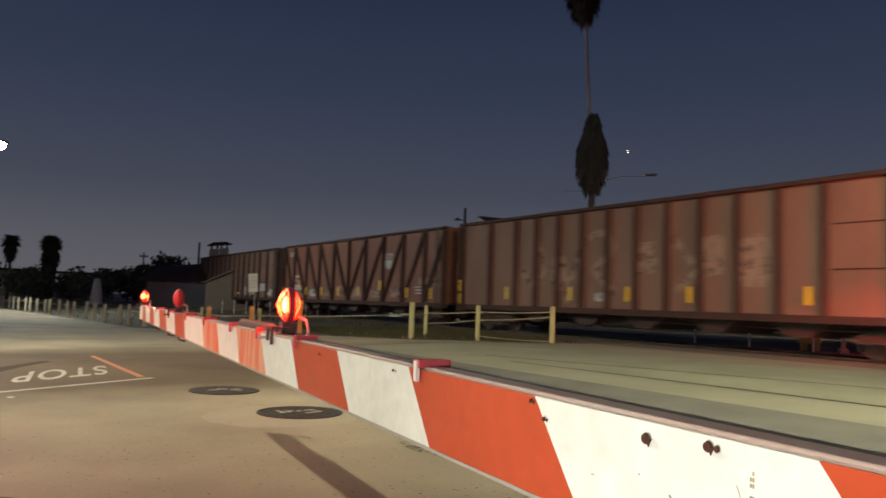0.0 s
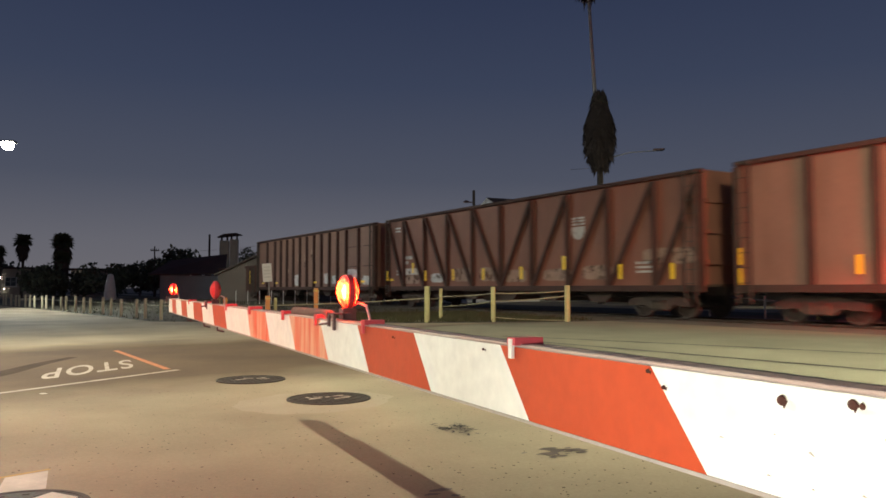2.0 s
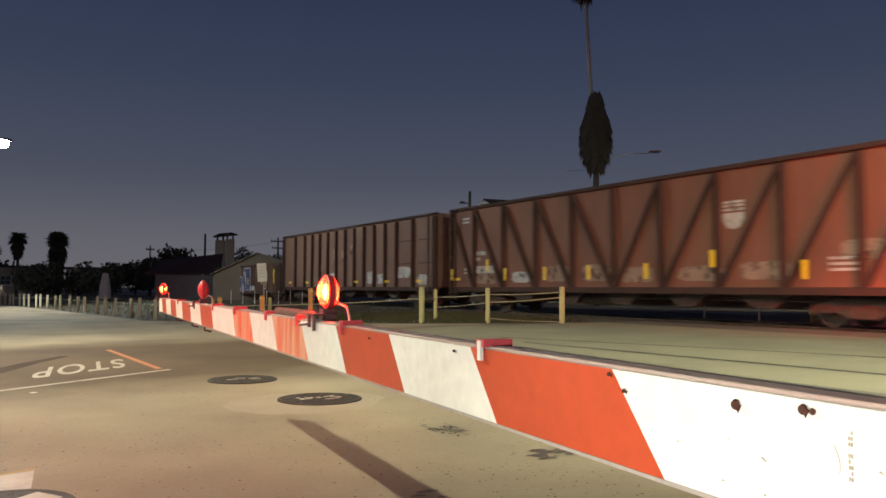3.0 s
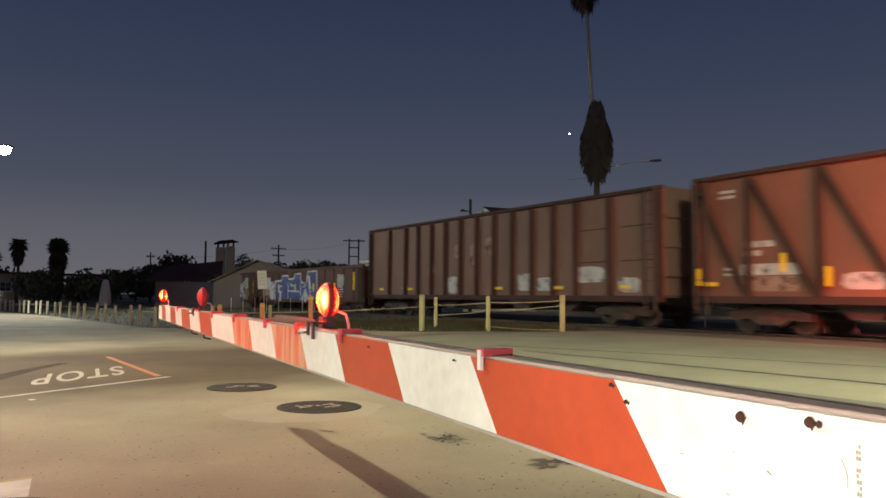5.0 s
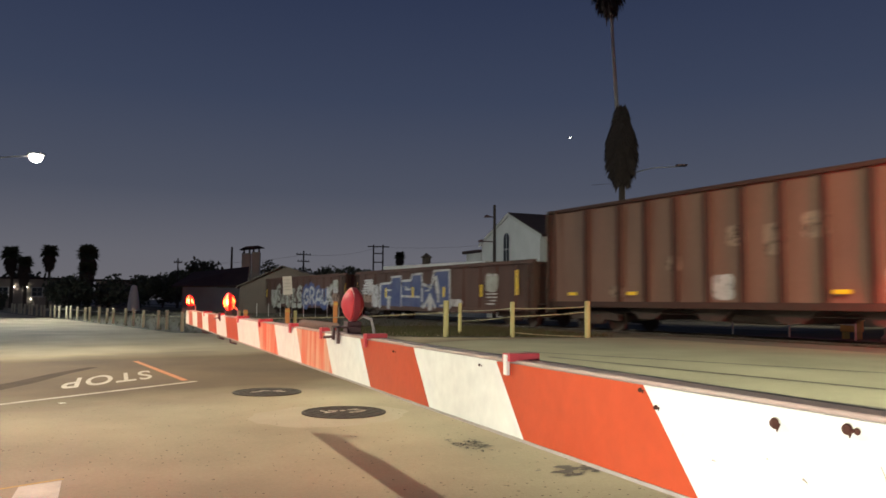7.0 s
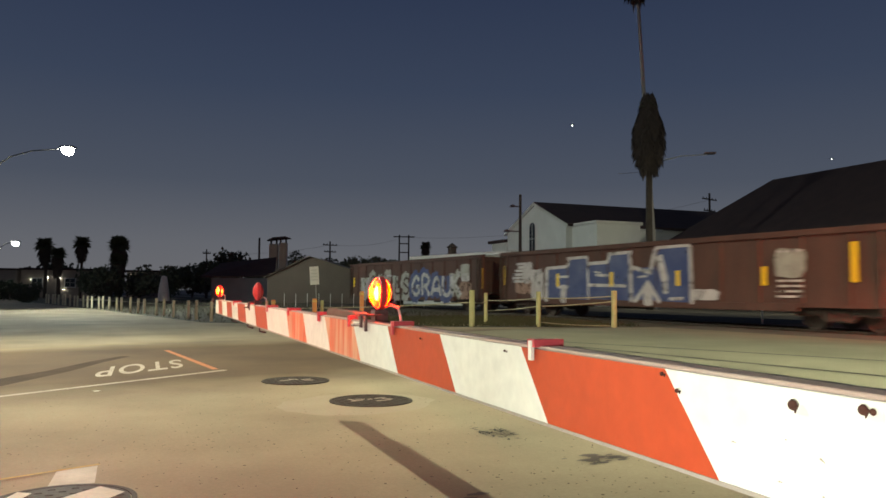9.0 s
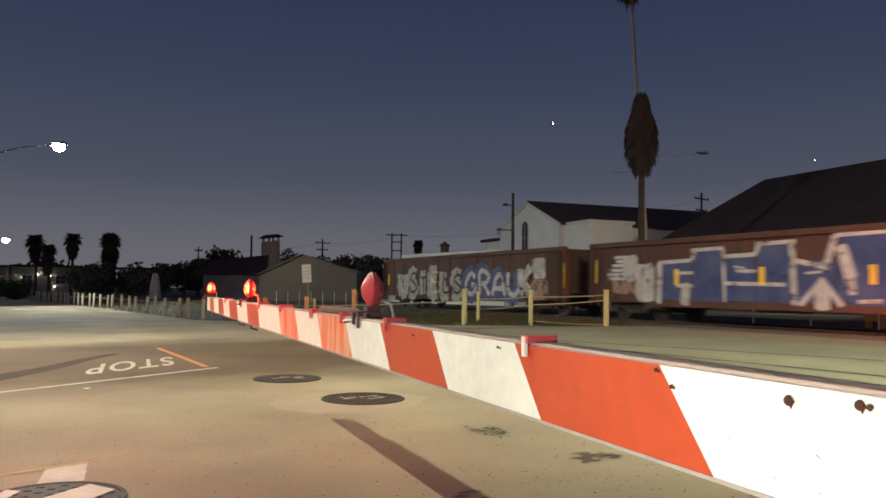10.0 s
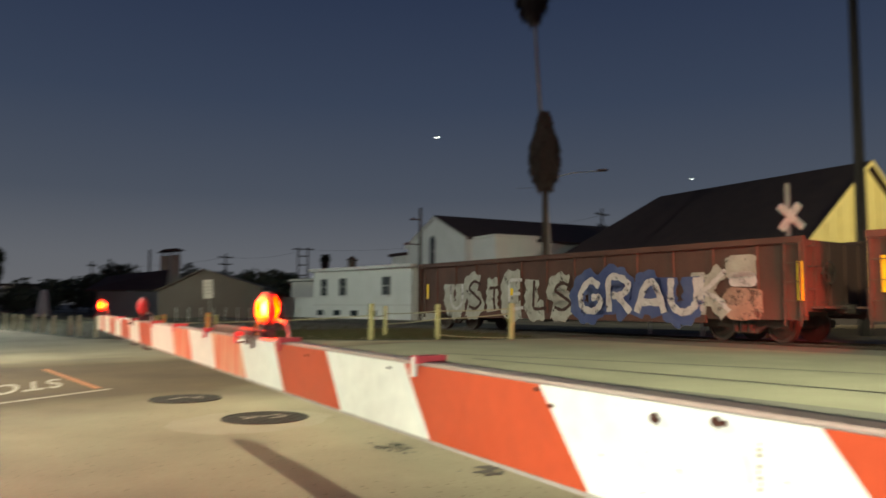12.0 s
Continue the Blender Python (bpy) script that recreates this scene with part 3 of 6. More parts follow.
# ---- train ----
def truck(car, y, wheelsets):
    t = new("truck")
    t.parent, t.matrix_basis = car, pose(0, y, 0)
    for s in (-1, 1):
        bm = B()
        prism(bm, [(s * 0.98, -1.25, 0.36), (s * 0.98, -1.25, 0.56), (s * 0.98, -0.55, 0.72), (s * 0.98, 0.55, 0.72), (s * 0.98, 1.25, 0.56), (s * 0.98, 1.25, 0.36), (s * 0.98, 0.62, 0.40), (s * 0.98, 0.34, 0.22), (s * 0.98, -0.34, 0.22), (s * 0.98, -0.62, 0.40)], (s * 0.14, 0, 0))
        part("side_frame", bm, UNDER, t)
    bm = B()
    block(bm, -1.05, -0.2, 0.34, 1.05, 0.2, 0.72)
    part("bolster", bm, UNDER, t)
    for s in (-1, 1):
        for k in (-0.22, 0, 0.22):
            bm = B()
            lathe(bm, [(0.085, 0.26), (0.085, 0.54)], "z", 8, (s * 1.13, k, 0))
            part("spring", bm, UNDER, t)
    for s in (-0.864, 0.864):
        w = new("wheelset")
        w.parent, w.matrix_basis = car, pose(0, y + s, 0.42)
        bm = B()
        lathe(bm, [(0.08, -1.1), (0.08, 1.1)], "x", 10)
        part("axle", bm, UNDER, w)
        for e in (-1, 1):
            bm = B()
            lathe(bm, [(0.15, e * 0.83), (0.33, e * 0.80), (0.35, e * 0.83), (0.42, e * 0.83), (0.45, e * 0.70), (0.30, e * 0.72), (0.15, e * 0.70)], "x", 24)
            part("wheel", bm, WHEEL, w)
        wheelsets.append(w)


def underframe(car, L, z):
    bm = B()
    block(bm, -0.35, -L / 2 + 0.1, z - 0.25, 0.35, L / 2 - 0.1, z + 0.1)
    for s in (-1, 1):
        block(bm, -0.12, s * (L / 2 - 0.1) - 0.4, 0.76, 0.12, s * (L / 2 - 0.1) + 0.4, 0.96)
        lathe(bm, [(0.14, s * (L / 2 + 0.22)), (0.14, s * (L / 2 + 0.50))], "y", 8, (0, 0, 0.86))
    part("centre_sill", bm, UNDER, car, "coupler and centre sill")
    bm = B()
    lathe(bm, [(0.2, -1.1), (0.24, -1.0), (0.24, 0.7), (0.2, 0.8)], "y", 12, (-0.7, 1.5, z - 0.32))
    part("air_tank", bm, UNDER, car)
    bm = B()
    rod(bm, [(-1.05, -L / 2 + 2.5, z - 0.3), (-1.05, L / 2 - 2.5, z - 0.3)], 0.025, 6)
    part("brake_pipe", bm, UNDER, car)


def ladder(car, y, z0, z1, x=-1.56):
    bm = B()
    for k in (-0.2, 0.2):
        block(bm, x - 0.03, y + k - 0.02, z0, x + 0.04, y + k + 0.02, z1)
    n = int((z1 - z0) / 0.36)
    for i in range(n):
        zz = z0 + 0.15 + i * (z1 - z0 - 0.2) / max(1, n - 1)
        rod(bm, [(x - 0.04, y - 0.2, zz), (x - 0.04, y + 0.2, zz)], 0.012, 6)
    part("ladder", bm, UNDER, car)


def plate(car, name, y, z, w, h, material, label="", x=-1.56):
    """A flat marking on the near side: centre y, z."""
    bm = B()
    block(bm, x - 0.004, y - w / 2, z - h / 2, x + 0.004, y + w / 2, z + h / 2)
    return part(name, bm, material, car, label)


def reflectors(car, spots, x=-1.53):
    for y, z, w, h in spots:
        plate(car, "reflector", y, z, w, h, REFLECTOR, "yellow reflector strip", x)


def tall_car(c, L, paint, label, ribs, braced, wheelsets, gap=0.0):
    """A high-sided open car; near side at x = -1.52, base at the rails' top."""
    p = on_track(c, 1.55)
    car = thing("freight_car", pose(p.x, p.y, RAIL_TOP, 0, 0, TURN), label, "freight car", "cars of the train")
    z0, z1 = 0.95, 4.36
    for s in (-1, 1):
        bm = B()
        block(bm, s * 1.44, -L / 2, z0, s * 1.48, L / 2, z1)
        part("side_wall", bm, paint, car)
        bm = B()
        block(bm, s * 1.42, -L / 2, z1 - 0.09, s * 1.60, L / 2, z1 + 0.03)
        part("top_chord", bm, POST_PAINT, car, "dark brown top rail", bevel=0.01)
        bm = B()
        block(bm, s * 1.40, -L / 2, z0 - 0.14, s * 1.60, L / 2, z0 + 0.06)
        part("side_sill", bm, POST_PAINT, car, "dark brown side sill", bevel=0.01)
        for zz in (z0 + 1.18, z0 + 2.28):
            for y in () if braced else (-L / 2 + 1.08, -6.93):
                bm = B()
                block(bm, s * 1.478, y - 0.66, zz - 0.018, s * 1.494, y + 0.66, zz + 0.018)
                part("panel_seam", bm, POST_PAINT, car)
        bm = B()
        block(bm, -1.44, s * (L / 2 - 0.06), z0, 1.44, s * L / 2, z1)
        part("end_wall", bm, paint, car)
        bm = B()
        for zz in (1.6, 2.5, 3.4):
            block(bm, -1.44, s * L / 2, zz, 1.44, s * (L / 2 + 0.09), zz + 0.12)
        part("end_ribs", bm, paint, car)
        if braced:
            marks = [-L / 2 + 0.06] + [2.02 * k for k in range(-4, 5)] + [L / 2 - 0.06]
        else:
            marks = [-L / 2 + 0.06, -7.75, -6.1] + [1.22 * k for k in range(-4, 5)] + [6.1, 7.75, L / 2 - 0.06]
        for i, y in enumerate(marks):
            bm = B()
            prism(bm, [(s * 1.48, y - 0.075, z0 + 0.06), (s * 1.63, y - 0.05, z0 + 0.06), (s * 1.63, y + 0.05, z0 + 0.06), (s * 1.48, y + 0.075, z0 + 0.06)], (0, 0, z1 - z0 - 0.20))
            part("side_post", bm, POST_PAINT, car, "dark brown post")
            if braced and i < len(marks) - 1:
                step = marks[i + 1] - y
                out0 = abs(y) > abs(y + step)
                ya, yb = (y + 0.08, y + step - 0.08) if out0 else (y + step - 0.08, y + 0.08)
                bm = B()
                d = 0.07 if yb > ya else -0.07
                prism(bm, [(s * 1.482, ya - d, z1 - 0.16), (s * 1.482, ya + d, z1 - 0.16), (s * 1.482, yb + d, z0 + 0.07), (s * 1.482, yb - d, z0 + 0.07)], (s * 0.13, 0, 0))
                part("brace", bm, POST_PAINT, car, "dark brown brace")
    bm = B()
    block(bm, -1.42, -L / 2, z0 + 0.0, 1.42, L / 2, z0 + 0.08)
    part("floor_plate", bm, UNDER, car)
    for k in range(-2, 3):
        bm = B()
        prism(bm, [(-1.2, k * 2.6 - 1.0, z0), (-1.2, k * 2.6 - 0.3, 0.45), (-1.2, k * 2.6 + 0.3, 0.45), (-1.2, k * 2.6 + 1.0, z0)], (2.4, 0, 0))
        part("hopper_door", bm, UNDER, car)
    underframe(car, L, z0)
    for s in (-1, 1):
        truck(car, s * (L / 2 - 2.1), wheelsets)
    ladder(car, L / 2 - 0.35, 0.5, z1, -1.67)
    ladder(car, -L / 2 + 0.35, 0.5, z1, -1.67)
    return car


def gondola(c, L, paint, label, wheelsets):
    p = on_track(c, 1.55)
    car = thing("freight_car", pose(p.x, p.y, RAIL_TOP, 0, 0, TURN), label, "freight car", "cars of the train")
    z0, z1 = 0.60, 2.60
    for s in (-1, 1):
        bm = B()
        block(bm, s * 1.42, -L / 2, z0, s * 1.47, L / 2, z1)
        part("side_wall", bm, paint, car)
        bm = B()
        block(bm, s * 1.42, -L / 2, z1 - 0.12, s * 1.56, L / 2, z1 + 0.05)
        part("top_chord", bm, paint, car, bevel=0.012)
        bm = B()
        block(bm, s * 1.40, -L / 2 + 2.8, z0 - 0.12, s * 1.53, L / 2 - 2.8, z0 + 0.10)
        part("side_sill", bm, paint, car, bevel=0.01)
        bm = B()
        block(bm, -1.42, s * (L / 2 - 0.08), z0 + 0.2, 1.42, s * L / 2, z1 - 0.05)
        part("end_wall", bm, paint, car)
        bm = B()
        for k in (-1.1, -0.4, 0.4, 1.1):
            block(bm, k - 0.06, s * L / 2, z0 + 0.3, k + 0.06, s * (L / 2 + 0.08), z1 - 0.1)
        part("end_ribs", bm, paint, car)
        n = 13
        for i in range(n + 1):
            y = min(max(-L / 2 + i * L / n, -L / 2 + 0.06), L / 2 - 0.06)
            bm = B()
            prism(bm, [(s * 1.47, y - 0.07, z0 + 0.1), (s * 1.525, y - 0.045, z0 + 0.1), (s * 1.525, y + 0.045, z0 + 0.1), (s * 1.47, y + 0.07, z0 + 0.1)], (0, 0, z1 - z0 - 0.22))
            part("side_post", bm, paint, car)
    bm = B()
    block(bm, -1.42, -L / 2, z0 + 0.4, 1.42, L / 2, z0 + 0.46)
    part("floor_plate", bm, UNDER, car)
    underframe(car, L, z0 + 0.35)
    for s in (-1, 1):
        truck(car, s * (L / 2 - 1.9), wheelsets)
        ladder(car, s * (L / 2 - 0.3), 0.45, z1 - 0.1, -1.56)
        bm = B()
        rod(bm, [(-0.75 + 0.27 * math.cos(k * math.tau / 16), s * (L / 2 + 0.2), 1.75 + 0.27 * math.sin(k * math.tau / 16)) for k in range(17)], 0.022, 6)
        for k in range(3):
            c, q = 0.27 * math.cos(k * math.pi / 3), 0.27 * math.sin(k * math.pi / 3)
            rod(bm, [(-0.75 - c, s * (L / 2 + 0.2), 1.75 - q), (-0.75 + c, s * (L / 2 + 0.2), 1.75 + q)], 0.014, 5)
        rod(bm, [(-0.75, s * (L / 2), 1.75), (-0.75, s * (L / 2 + 0.22), 1.75)], 0.03, 6)
        part("brake_wheel", bm, WHEEL, car, "round steel brake wheel")
        bm = B()
        block(bm, -1.3, s * (L / 2), z0 + 0.28, 0.1, s * (L / 2 + 0.32), z0 + 0.33)
        part("end_step", bm, UNDER, car)
        for zz in (1.35, 1.9, 2.4):
            bm = B()
            rod(bm, [(-1.38, s * (L / 2), zz), (-1.38, s * (L / 2 + 0.1), zz), (-1.0, s * (L / 2 + 0.1), zz), (-1.0, s * (L / 2), zz)], 0.016, 5)
            part("grab_iron", bm, UNDER, car)
    return car


def blot(car, y, z, w, h, material, x=-1.487, seed=None):
    """An uneven patch of thin paint on the near side."""
    rnd = random.Random(int(abs(y * 131 + z * 37 + w * 11) * 100))
    n = 22
    def bulge(v):
        return math.copysign(abs(v) ** 0.45, v)
    pts = [(x, y + w / 2 * bulge(math.cos((i + 0.5) * math.tau / n)) * rnd.uniform(0.90, 1.06), z + h / 2 * bulge(math.sin((i + 0.5) * math.tau / n)) * rnd.uniform(0.90, 1.06)) for i in range(n)]
    bm = B()
    prism(bm, pts, (-0.003, 0, 0))
    return part("paint_patch", bm, material, car, "patch of pale spray paint")


def stroke(car, a, b, width, material, x):
    d = Vector((b[0] - a[0], b[1] - a[1])).normalized()
    s, e = Vector((-d.y, d.x)) * width / 2, d * width * 0.3
    p, q = Vector(a) - e, Vector(b) + e
    pts = [p - s, p - s * 0.4 - e * 0.4, p + s * 0.4 - e * 0.4, p + s, q + s, q + s * 0.4 + e * 0.4, q - s * 0.4 + e * 0.4, q - s]
    bm = B()
    prism(bm, [(x, v.x, v.y) for v in pts], (-0.003, 0, 0))
    return part("spray_stroke", bm, material, car)


def ribbon(car, points, width, material, x):
    """A sprayed line with round bends through points on the near side."""
    P = [Vector(p) for p in points]
    P = [P[0] * 2 - P[1]] + P + [P[-1] * 2 - P[-2]]
    way = []
    for a, b, c, d in zip(P, P[1:], P[2:], P[3:]):
        for k in range(5):
            t = k / 5
            way.append(0.5 * (2 * b + (c - a) * t + (2 * a - 5 * b + 4 * c - d) * t * t + (3 * b - a - 3 * c + d) * t ** 3))
    way.append(P[-2])
    bm = B()
    last = None
    for i, p in enumerate(way):
        d = (way[min(i + 1, len(way) - 1)] - way[max(i - 1, 0)]).normalized()
        n = Vector((-d.y, d.x)) * width / 2 * (0.86 + 0.14 * math.sin(i * 1.9))
        ring = [bm.verts.new((xx, q.x, q.y)) for xx, q in ((x, p - n), (x, p + n), (x - 0.003, p + n), (x - 0.003, p - n))]
        if last:
            for k in range(4):
                bm.faces.new((last[k], last[(k + 1) % 4], ring[(k + 1) % 4], ring[k]))
        else:
            bm.faces.new(ring[::-1])
        last = ring
    bm.faces.new(last)
    return part("spray_line", bm, material, car)


def letter(car, y, z0, w, h, shape, body, shine, x, fat=0.52, thin=0.15):
    """One fat sprayed letter: a wide body, and thin lines set up and aside on it; shape lists lines in a unit box that runs against y."""
    for k, line in enumerate(shape):
        ribbon(car, [(y - a * w, z0 + b * h) for a, b in line], w * fat, body, x - 0.0006 * k)
    for k, line in enumerate(shape):
        ribbon(car, [(y - (a + 0.12) * w, z0 + (b * 0.9 + 0.08) * h) for a, b in line], w * thin, shine, x - 0.0042 - 0.0006 * k)


ROUND = {
    "G": [[(0.85, 0.82), (0.5, 1.0), (0.14, 0.6), (0.2, 0.15), (0.6, 0.02), (0.86, 0.22), (0.84, 0.45), (0.55, 0.46)]],
    "R": [[(0.15, 0.0), (0.15, 0.95), (0.6, 0.98), (0.85, 0.75), (0.6, 0.5), (0.25, 0.48)], [(0.45, 0.48), (0.9, 0.0)]],
    "A": [[(0.05, 0.0), (0.3, 0.75), (0.55, 0.98), (0.75, 0.7), (0.95, 0.0)], [(0.2, 0.33), (0.8, 0.33)]],
    "U": [[(0.12, 1.0), (0.12, 0.3), (0.4, 0.02), (0.72, 0.1), (0.88, 0.4), (0.88, 1.0)]],
    "K": [[(0.12, 0.0), (0.12, 1.0)], [(0.9, 1.05), (0.45, 0.7), (0.2, 0.5), (0.6, 0.35), (1.0, 0.0)]],
    "S": [[(0.85, 0.88), (0.45, 1.0), (0.15, 0.75), (0.5, 0.5), (0.85, 0.25), (0.5, 0.0), (0.1, 0.1)]],
    "I": [[(0.5, 0.0), (0.45, 0.5), (0.5, 1.02)], [(0.2, 0.95), (0.8, 0.98)]],
    "E": [[(0.85, 0.97), (0.2, 0.95), (0.15, 0.5), (0.2, 0.03), (0.9, 0.05)], [(0.2, 0.5), (0.75, 0.52)]],
    "L": [[(0.3, 1.08), (0.25, 0.4), (0.3, 0.03), (0.9, 0.06)]],
}

WHEELSETS, CARS = [], []


def build_train():
    for c, L, paint, label, ribs, braced in (
        (0.15, 19.9, BROWN, "weathered brown ribbed high-sided freight car with faded spray paint", 14, False),
        (21.1, 19.8, OXIDE, "oxide red high-sided freight car with diagonal braces", 10, True),
        (42.15, 19.9, GREYBROWN, "grey-brown ribbed high-sided freight car with pale patches", 15, False),
    ):
        CARS.append((tall_car(c, L, paint, label, ribs, braced, WHEELSETS), c))
    a, b, cc = (car for car, _ in CARS)
    # markings; places along the train, then height over the rails
    for y in (3.05, 6.63, 0.4, -2.0, -5.6):
        reflectors(a, [(y - 0.15, 1.48, 0.13, 0.46)], -1.645)
    reflectors(a, [(9.75, 1.78, 0.13, 0.46), (9.75, 1.24, 0.13, 0.46)], -1.645)
    for y, z in ((24.5, 1.5), (22.19, 1.5), (19.63, 1.5), (17.16, 1.81), (14.4, 1.45), (12.25, 1.43), (28.1, 1.88), (26.9, 1.5)):
        reflectors(b, [(y - 21.1, z, 0.14, 0.48)], -1.645)
    reflectors(b, [(30.75 - 21.1, 1.54, 0.14, 0.48), (30.35 - 21.1, 1.34, 0.5, 0.11)], -1.645)
    for y in (50.55, 47.58, 40.45, 36.83, 33.64):
        reflectors(cc, [(y - 42.15, 1.28, 0.46, 0.11)], -1.645)
    # painted shield, number panel and lettering bars on the braced car
    bm = B()
    prism(bm, [(-1.486, 16.57 - 21.1 + dy, 2.98 + dz) for dy, dz in ((-0.34, 0.08), (-0.34, -0.14), (-0.18, -0.33), (0, -0.38), (0.18, -0.33), (0.34, -0.14), (0.34, 0.08))], (-0.004, 0, 0))
    part("shield", bm, STENCIL, b, "white painted shield")
    for z in (3.15, 3.26, 3.36):
        plate(b, "shield_bar", 16.57 - 21.1, z, 0.66, 0.07, STENCIL, x=-1.488)
    for y, z, w, h in ((28.9, 2.40, 0.9, 0.16), (29.1, 2.16, 0.5, 0.14), (28.6, 1.72, 1.7, 0.30), (29.9, 3.9, 0.5, 0.08), (29.9, 3.75, 0.5, 0.08), (13.4, 1.72, 0.9, 0.07), (13.4, 1.58, 0.9, 0.07), (13.4, 1.44, 0.9, 0.07), (29.8, 1.75, 0.4, 0.07), (29.8, 1.6, 0.4, 0.07)):
        plate(b, "lettering_bar", y - 21.1, z, w, h, STENCIL, "white stencilled lettering bar", x=-1.488)
    plate(b, "tan_patch", 28.6 - 21.1, 1.34, 1.6, 0.40, FADED, "tan repainted patch", x=-1.488)
    for car, spots in ((b, ((26.1, 1.38, 1.1, 0.42, 1), (20.2, 1.4, 1.5, 0.5, 0), (17.7, 1.4, 1.6, 0.45, 0), (15.6, 1.45, 1.5, 0.5, 0), (13.0, 1.9, 1.1, 0.5, 0), (24.0, 1.5, 1.3, 0.6, 0), (22.0, 1.5, 1.3, 0.6, 0), (11.9, 1.9, 1.0, 0.5, 0))),
                       (cc, ((44.1, 1.45, 0.75, 0.75, 1), (35.45, 1.72, 1.5, 0.55, 1), (33.6, 1.35, 0.9, 0.5, 1), (38.95, 1.5, 0.95, 0.7, 1), (37.75, 1.42, 1.05, 0.5, 1), (48.4, 1.35, 0.7, 0.4, 0), (43.6, 2.9, 0.7, 0.6, 0), (42.4, 2.7, 0.7, 0.9, 0), (41.2, 3.0, 0.8, 0.7, 0), (45.9, 2.2, 0.6, 0.5, 0))),
                       (a, ((1.8, 1.38, 0.4, 0.3, 1), (3.8, 2.2, 0.8, 1.2, 0), (-2.6, 2.6, 0.9, 1.2, 0), (-4.0, 2.4, 0.9, 1.4, 0), (-0.2, 2.6, 0.8, 1.0, 0)))):
        c0 = {id(a): 0.15, id(b): 21.1, id(cc): 42.15}[id(car)]
        for y, z, w, h, strong in spots:
            blot(car, y - c0, z, w, h, SPRAY_WHITE if strong else FADED, x=-1.487)
    # faded letter strokes on the leading car
    for k, line in enumerate((((5.9, 2.3), (5.3, 1.85), (4.6, 2.35), (5.0, 3.35)), ((3.9, 2.6), (3.3, 1.9), (2.9, 2.7), (2.4, 3.3), (1.6, 3.5), (1.2, 2.9), (2.0, 2.3), (1.1, 1.5)), ((3.35, 1.9), (3.35, 1.15)), ((-1.2, 3.2), (-2.0, 2.2), (-1.4, 1.6)))):
        ribbon(a, [(y - 0.15, z) for y, z in line], 0.28, FADED, -1.487 - 0.0005 * k)
    for c, L, label in ((61.68, 17.46, "rusty brown low open freight car with blue and white spray painting"), (80.22, 16.76, "rusty brown low open freight car with silver and blue spray painting")):
        CARS.append((gondola(c, L, RUSTBROWN, label, WHEELSETS), c))
    d, e = CARS[3][0], CARS[4][0]
    for y, z, h in ((70.0, 1.66, 0.82), (66.23, 1.42, 0.5), (63.1, 1.42, 0.5), (59.97, 1.42, 0.48), (56.76, 1.44, 0.52), (54.12, 1.75, 1.0)):
        reflectors(d, [(y - 61.68, z, 0.15, h)], -1.535)
    for y, z, h in ((71.95, 1.55, 0.95), (87.9, 1.5, 0.6), (82.6, 1.42, 0.25)):
        reflectors(e, [(y - 80.22, z, 0.15, h)], -1.535)
    # the blue painting: tall block letters with white edges
    x = -1.528
    for y1, y0, z0, z1 in ((66.95, 65.62, 0.70, 1.98), (65.6, 64.42, 0.68, 2.30), (64.4, 63.32, 0.70, 2.06), (63.3, 62.1, 0.68, 2.36), (62.08, 60.92, 0.70, 1.86), (60.9, 59.5, 0.66, 2.48)):
        bm = B()
        z1 *= 0.955
        w = (y1 - y0) * 0.12
        prism(bm, [(x, y - 61.68, z) for y, z in ((y0, z0), (y1, z0 + 0.03), (y1 - w * 0.3, z1 - 0.12), (y1 - w, z1), (y0 + w * 0.4, z1 + 0.03), (y0 + 0.02, z1 - 0.1))], (-0.003, 0, 0))
        part("painted_letter", bm, SPRAY_BLUE, d, "blue spray-painted block letter")
    for k, (ya, za, yb, zb, w) in enumerate(((67.0, 0.7, 66.95, 1.9, 0.22), (66.95, 1.98, 65.7, 2.02, 0.12), (65.62, 1.98, 65.5, 2.3, 0.12), (65.6, 2.34, 64.45, 2.36, 0.11), (64.42, 2.3, 64.38, 0.75, 0.10), (64.35, 2.1, 63.35, 2.12, 0.12),
                                            (63.3, 2.15, 63.2, 2.38, 0.12), (63.25, 2.42, 62.1, 2.44, 0.11), (62.15, 2.4, 62.1, 0.72, 0.16), (64.3, 1.28, 62.4, 1.24, 0.11), (66.3, 1.62, 65.6, 1.62, 0.09), (66.2, 1.2, 65.6, 1.22, 0.10), (65.9, 0.72, 65.85, 1.15, 0.34),
                                            (62.05, 1.9, 61.2, 1.7, 0.13), (61.2, 1.7, 60.95, 2.45, 0.16), (60.9, 2.54, 59.5, 2.56, 0.11), (59.45, 2.5, 59.4, 0.7, 0.14), (61.9, 0.72, 61.3, 1.35, 0.15), (61.3, 1.35, 60.8, 0.72, 0.15), (61.3, 0.72, 61.3, 1.1, 0.4),
                                            (63.9, 1.66, 63.3, 1.62, 0.10), (64.0, 1.78, 63.7, 1.74, 0.06), (61.75, 1.55, 61.35, 1.58, 0.07), (60.75, 2.15, 60.55, 1.5, 0.30), (60.55, 1.5, 60.5, 1.05, 0.2), (60.3, 0.8, 59.8, 0.82, 0.10))):
        stroke(d, (ya - 61.68, za * 0.955), (yb - 61.68, zb * 0.955), w, SPRAY_WHITE, x - 0.0035 - k * 0.0002)
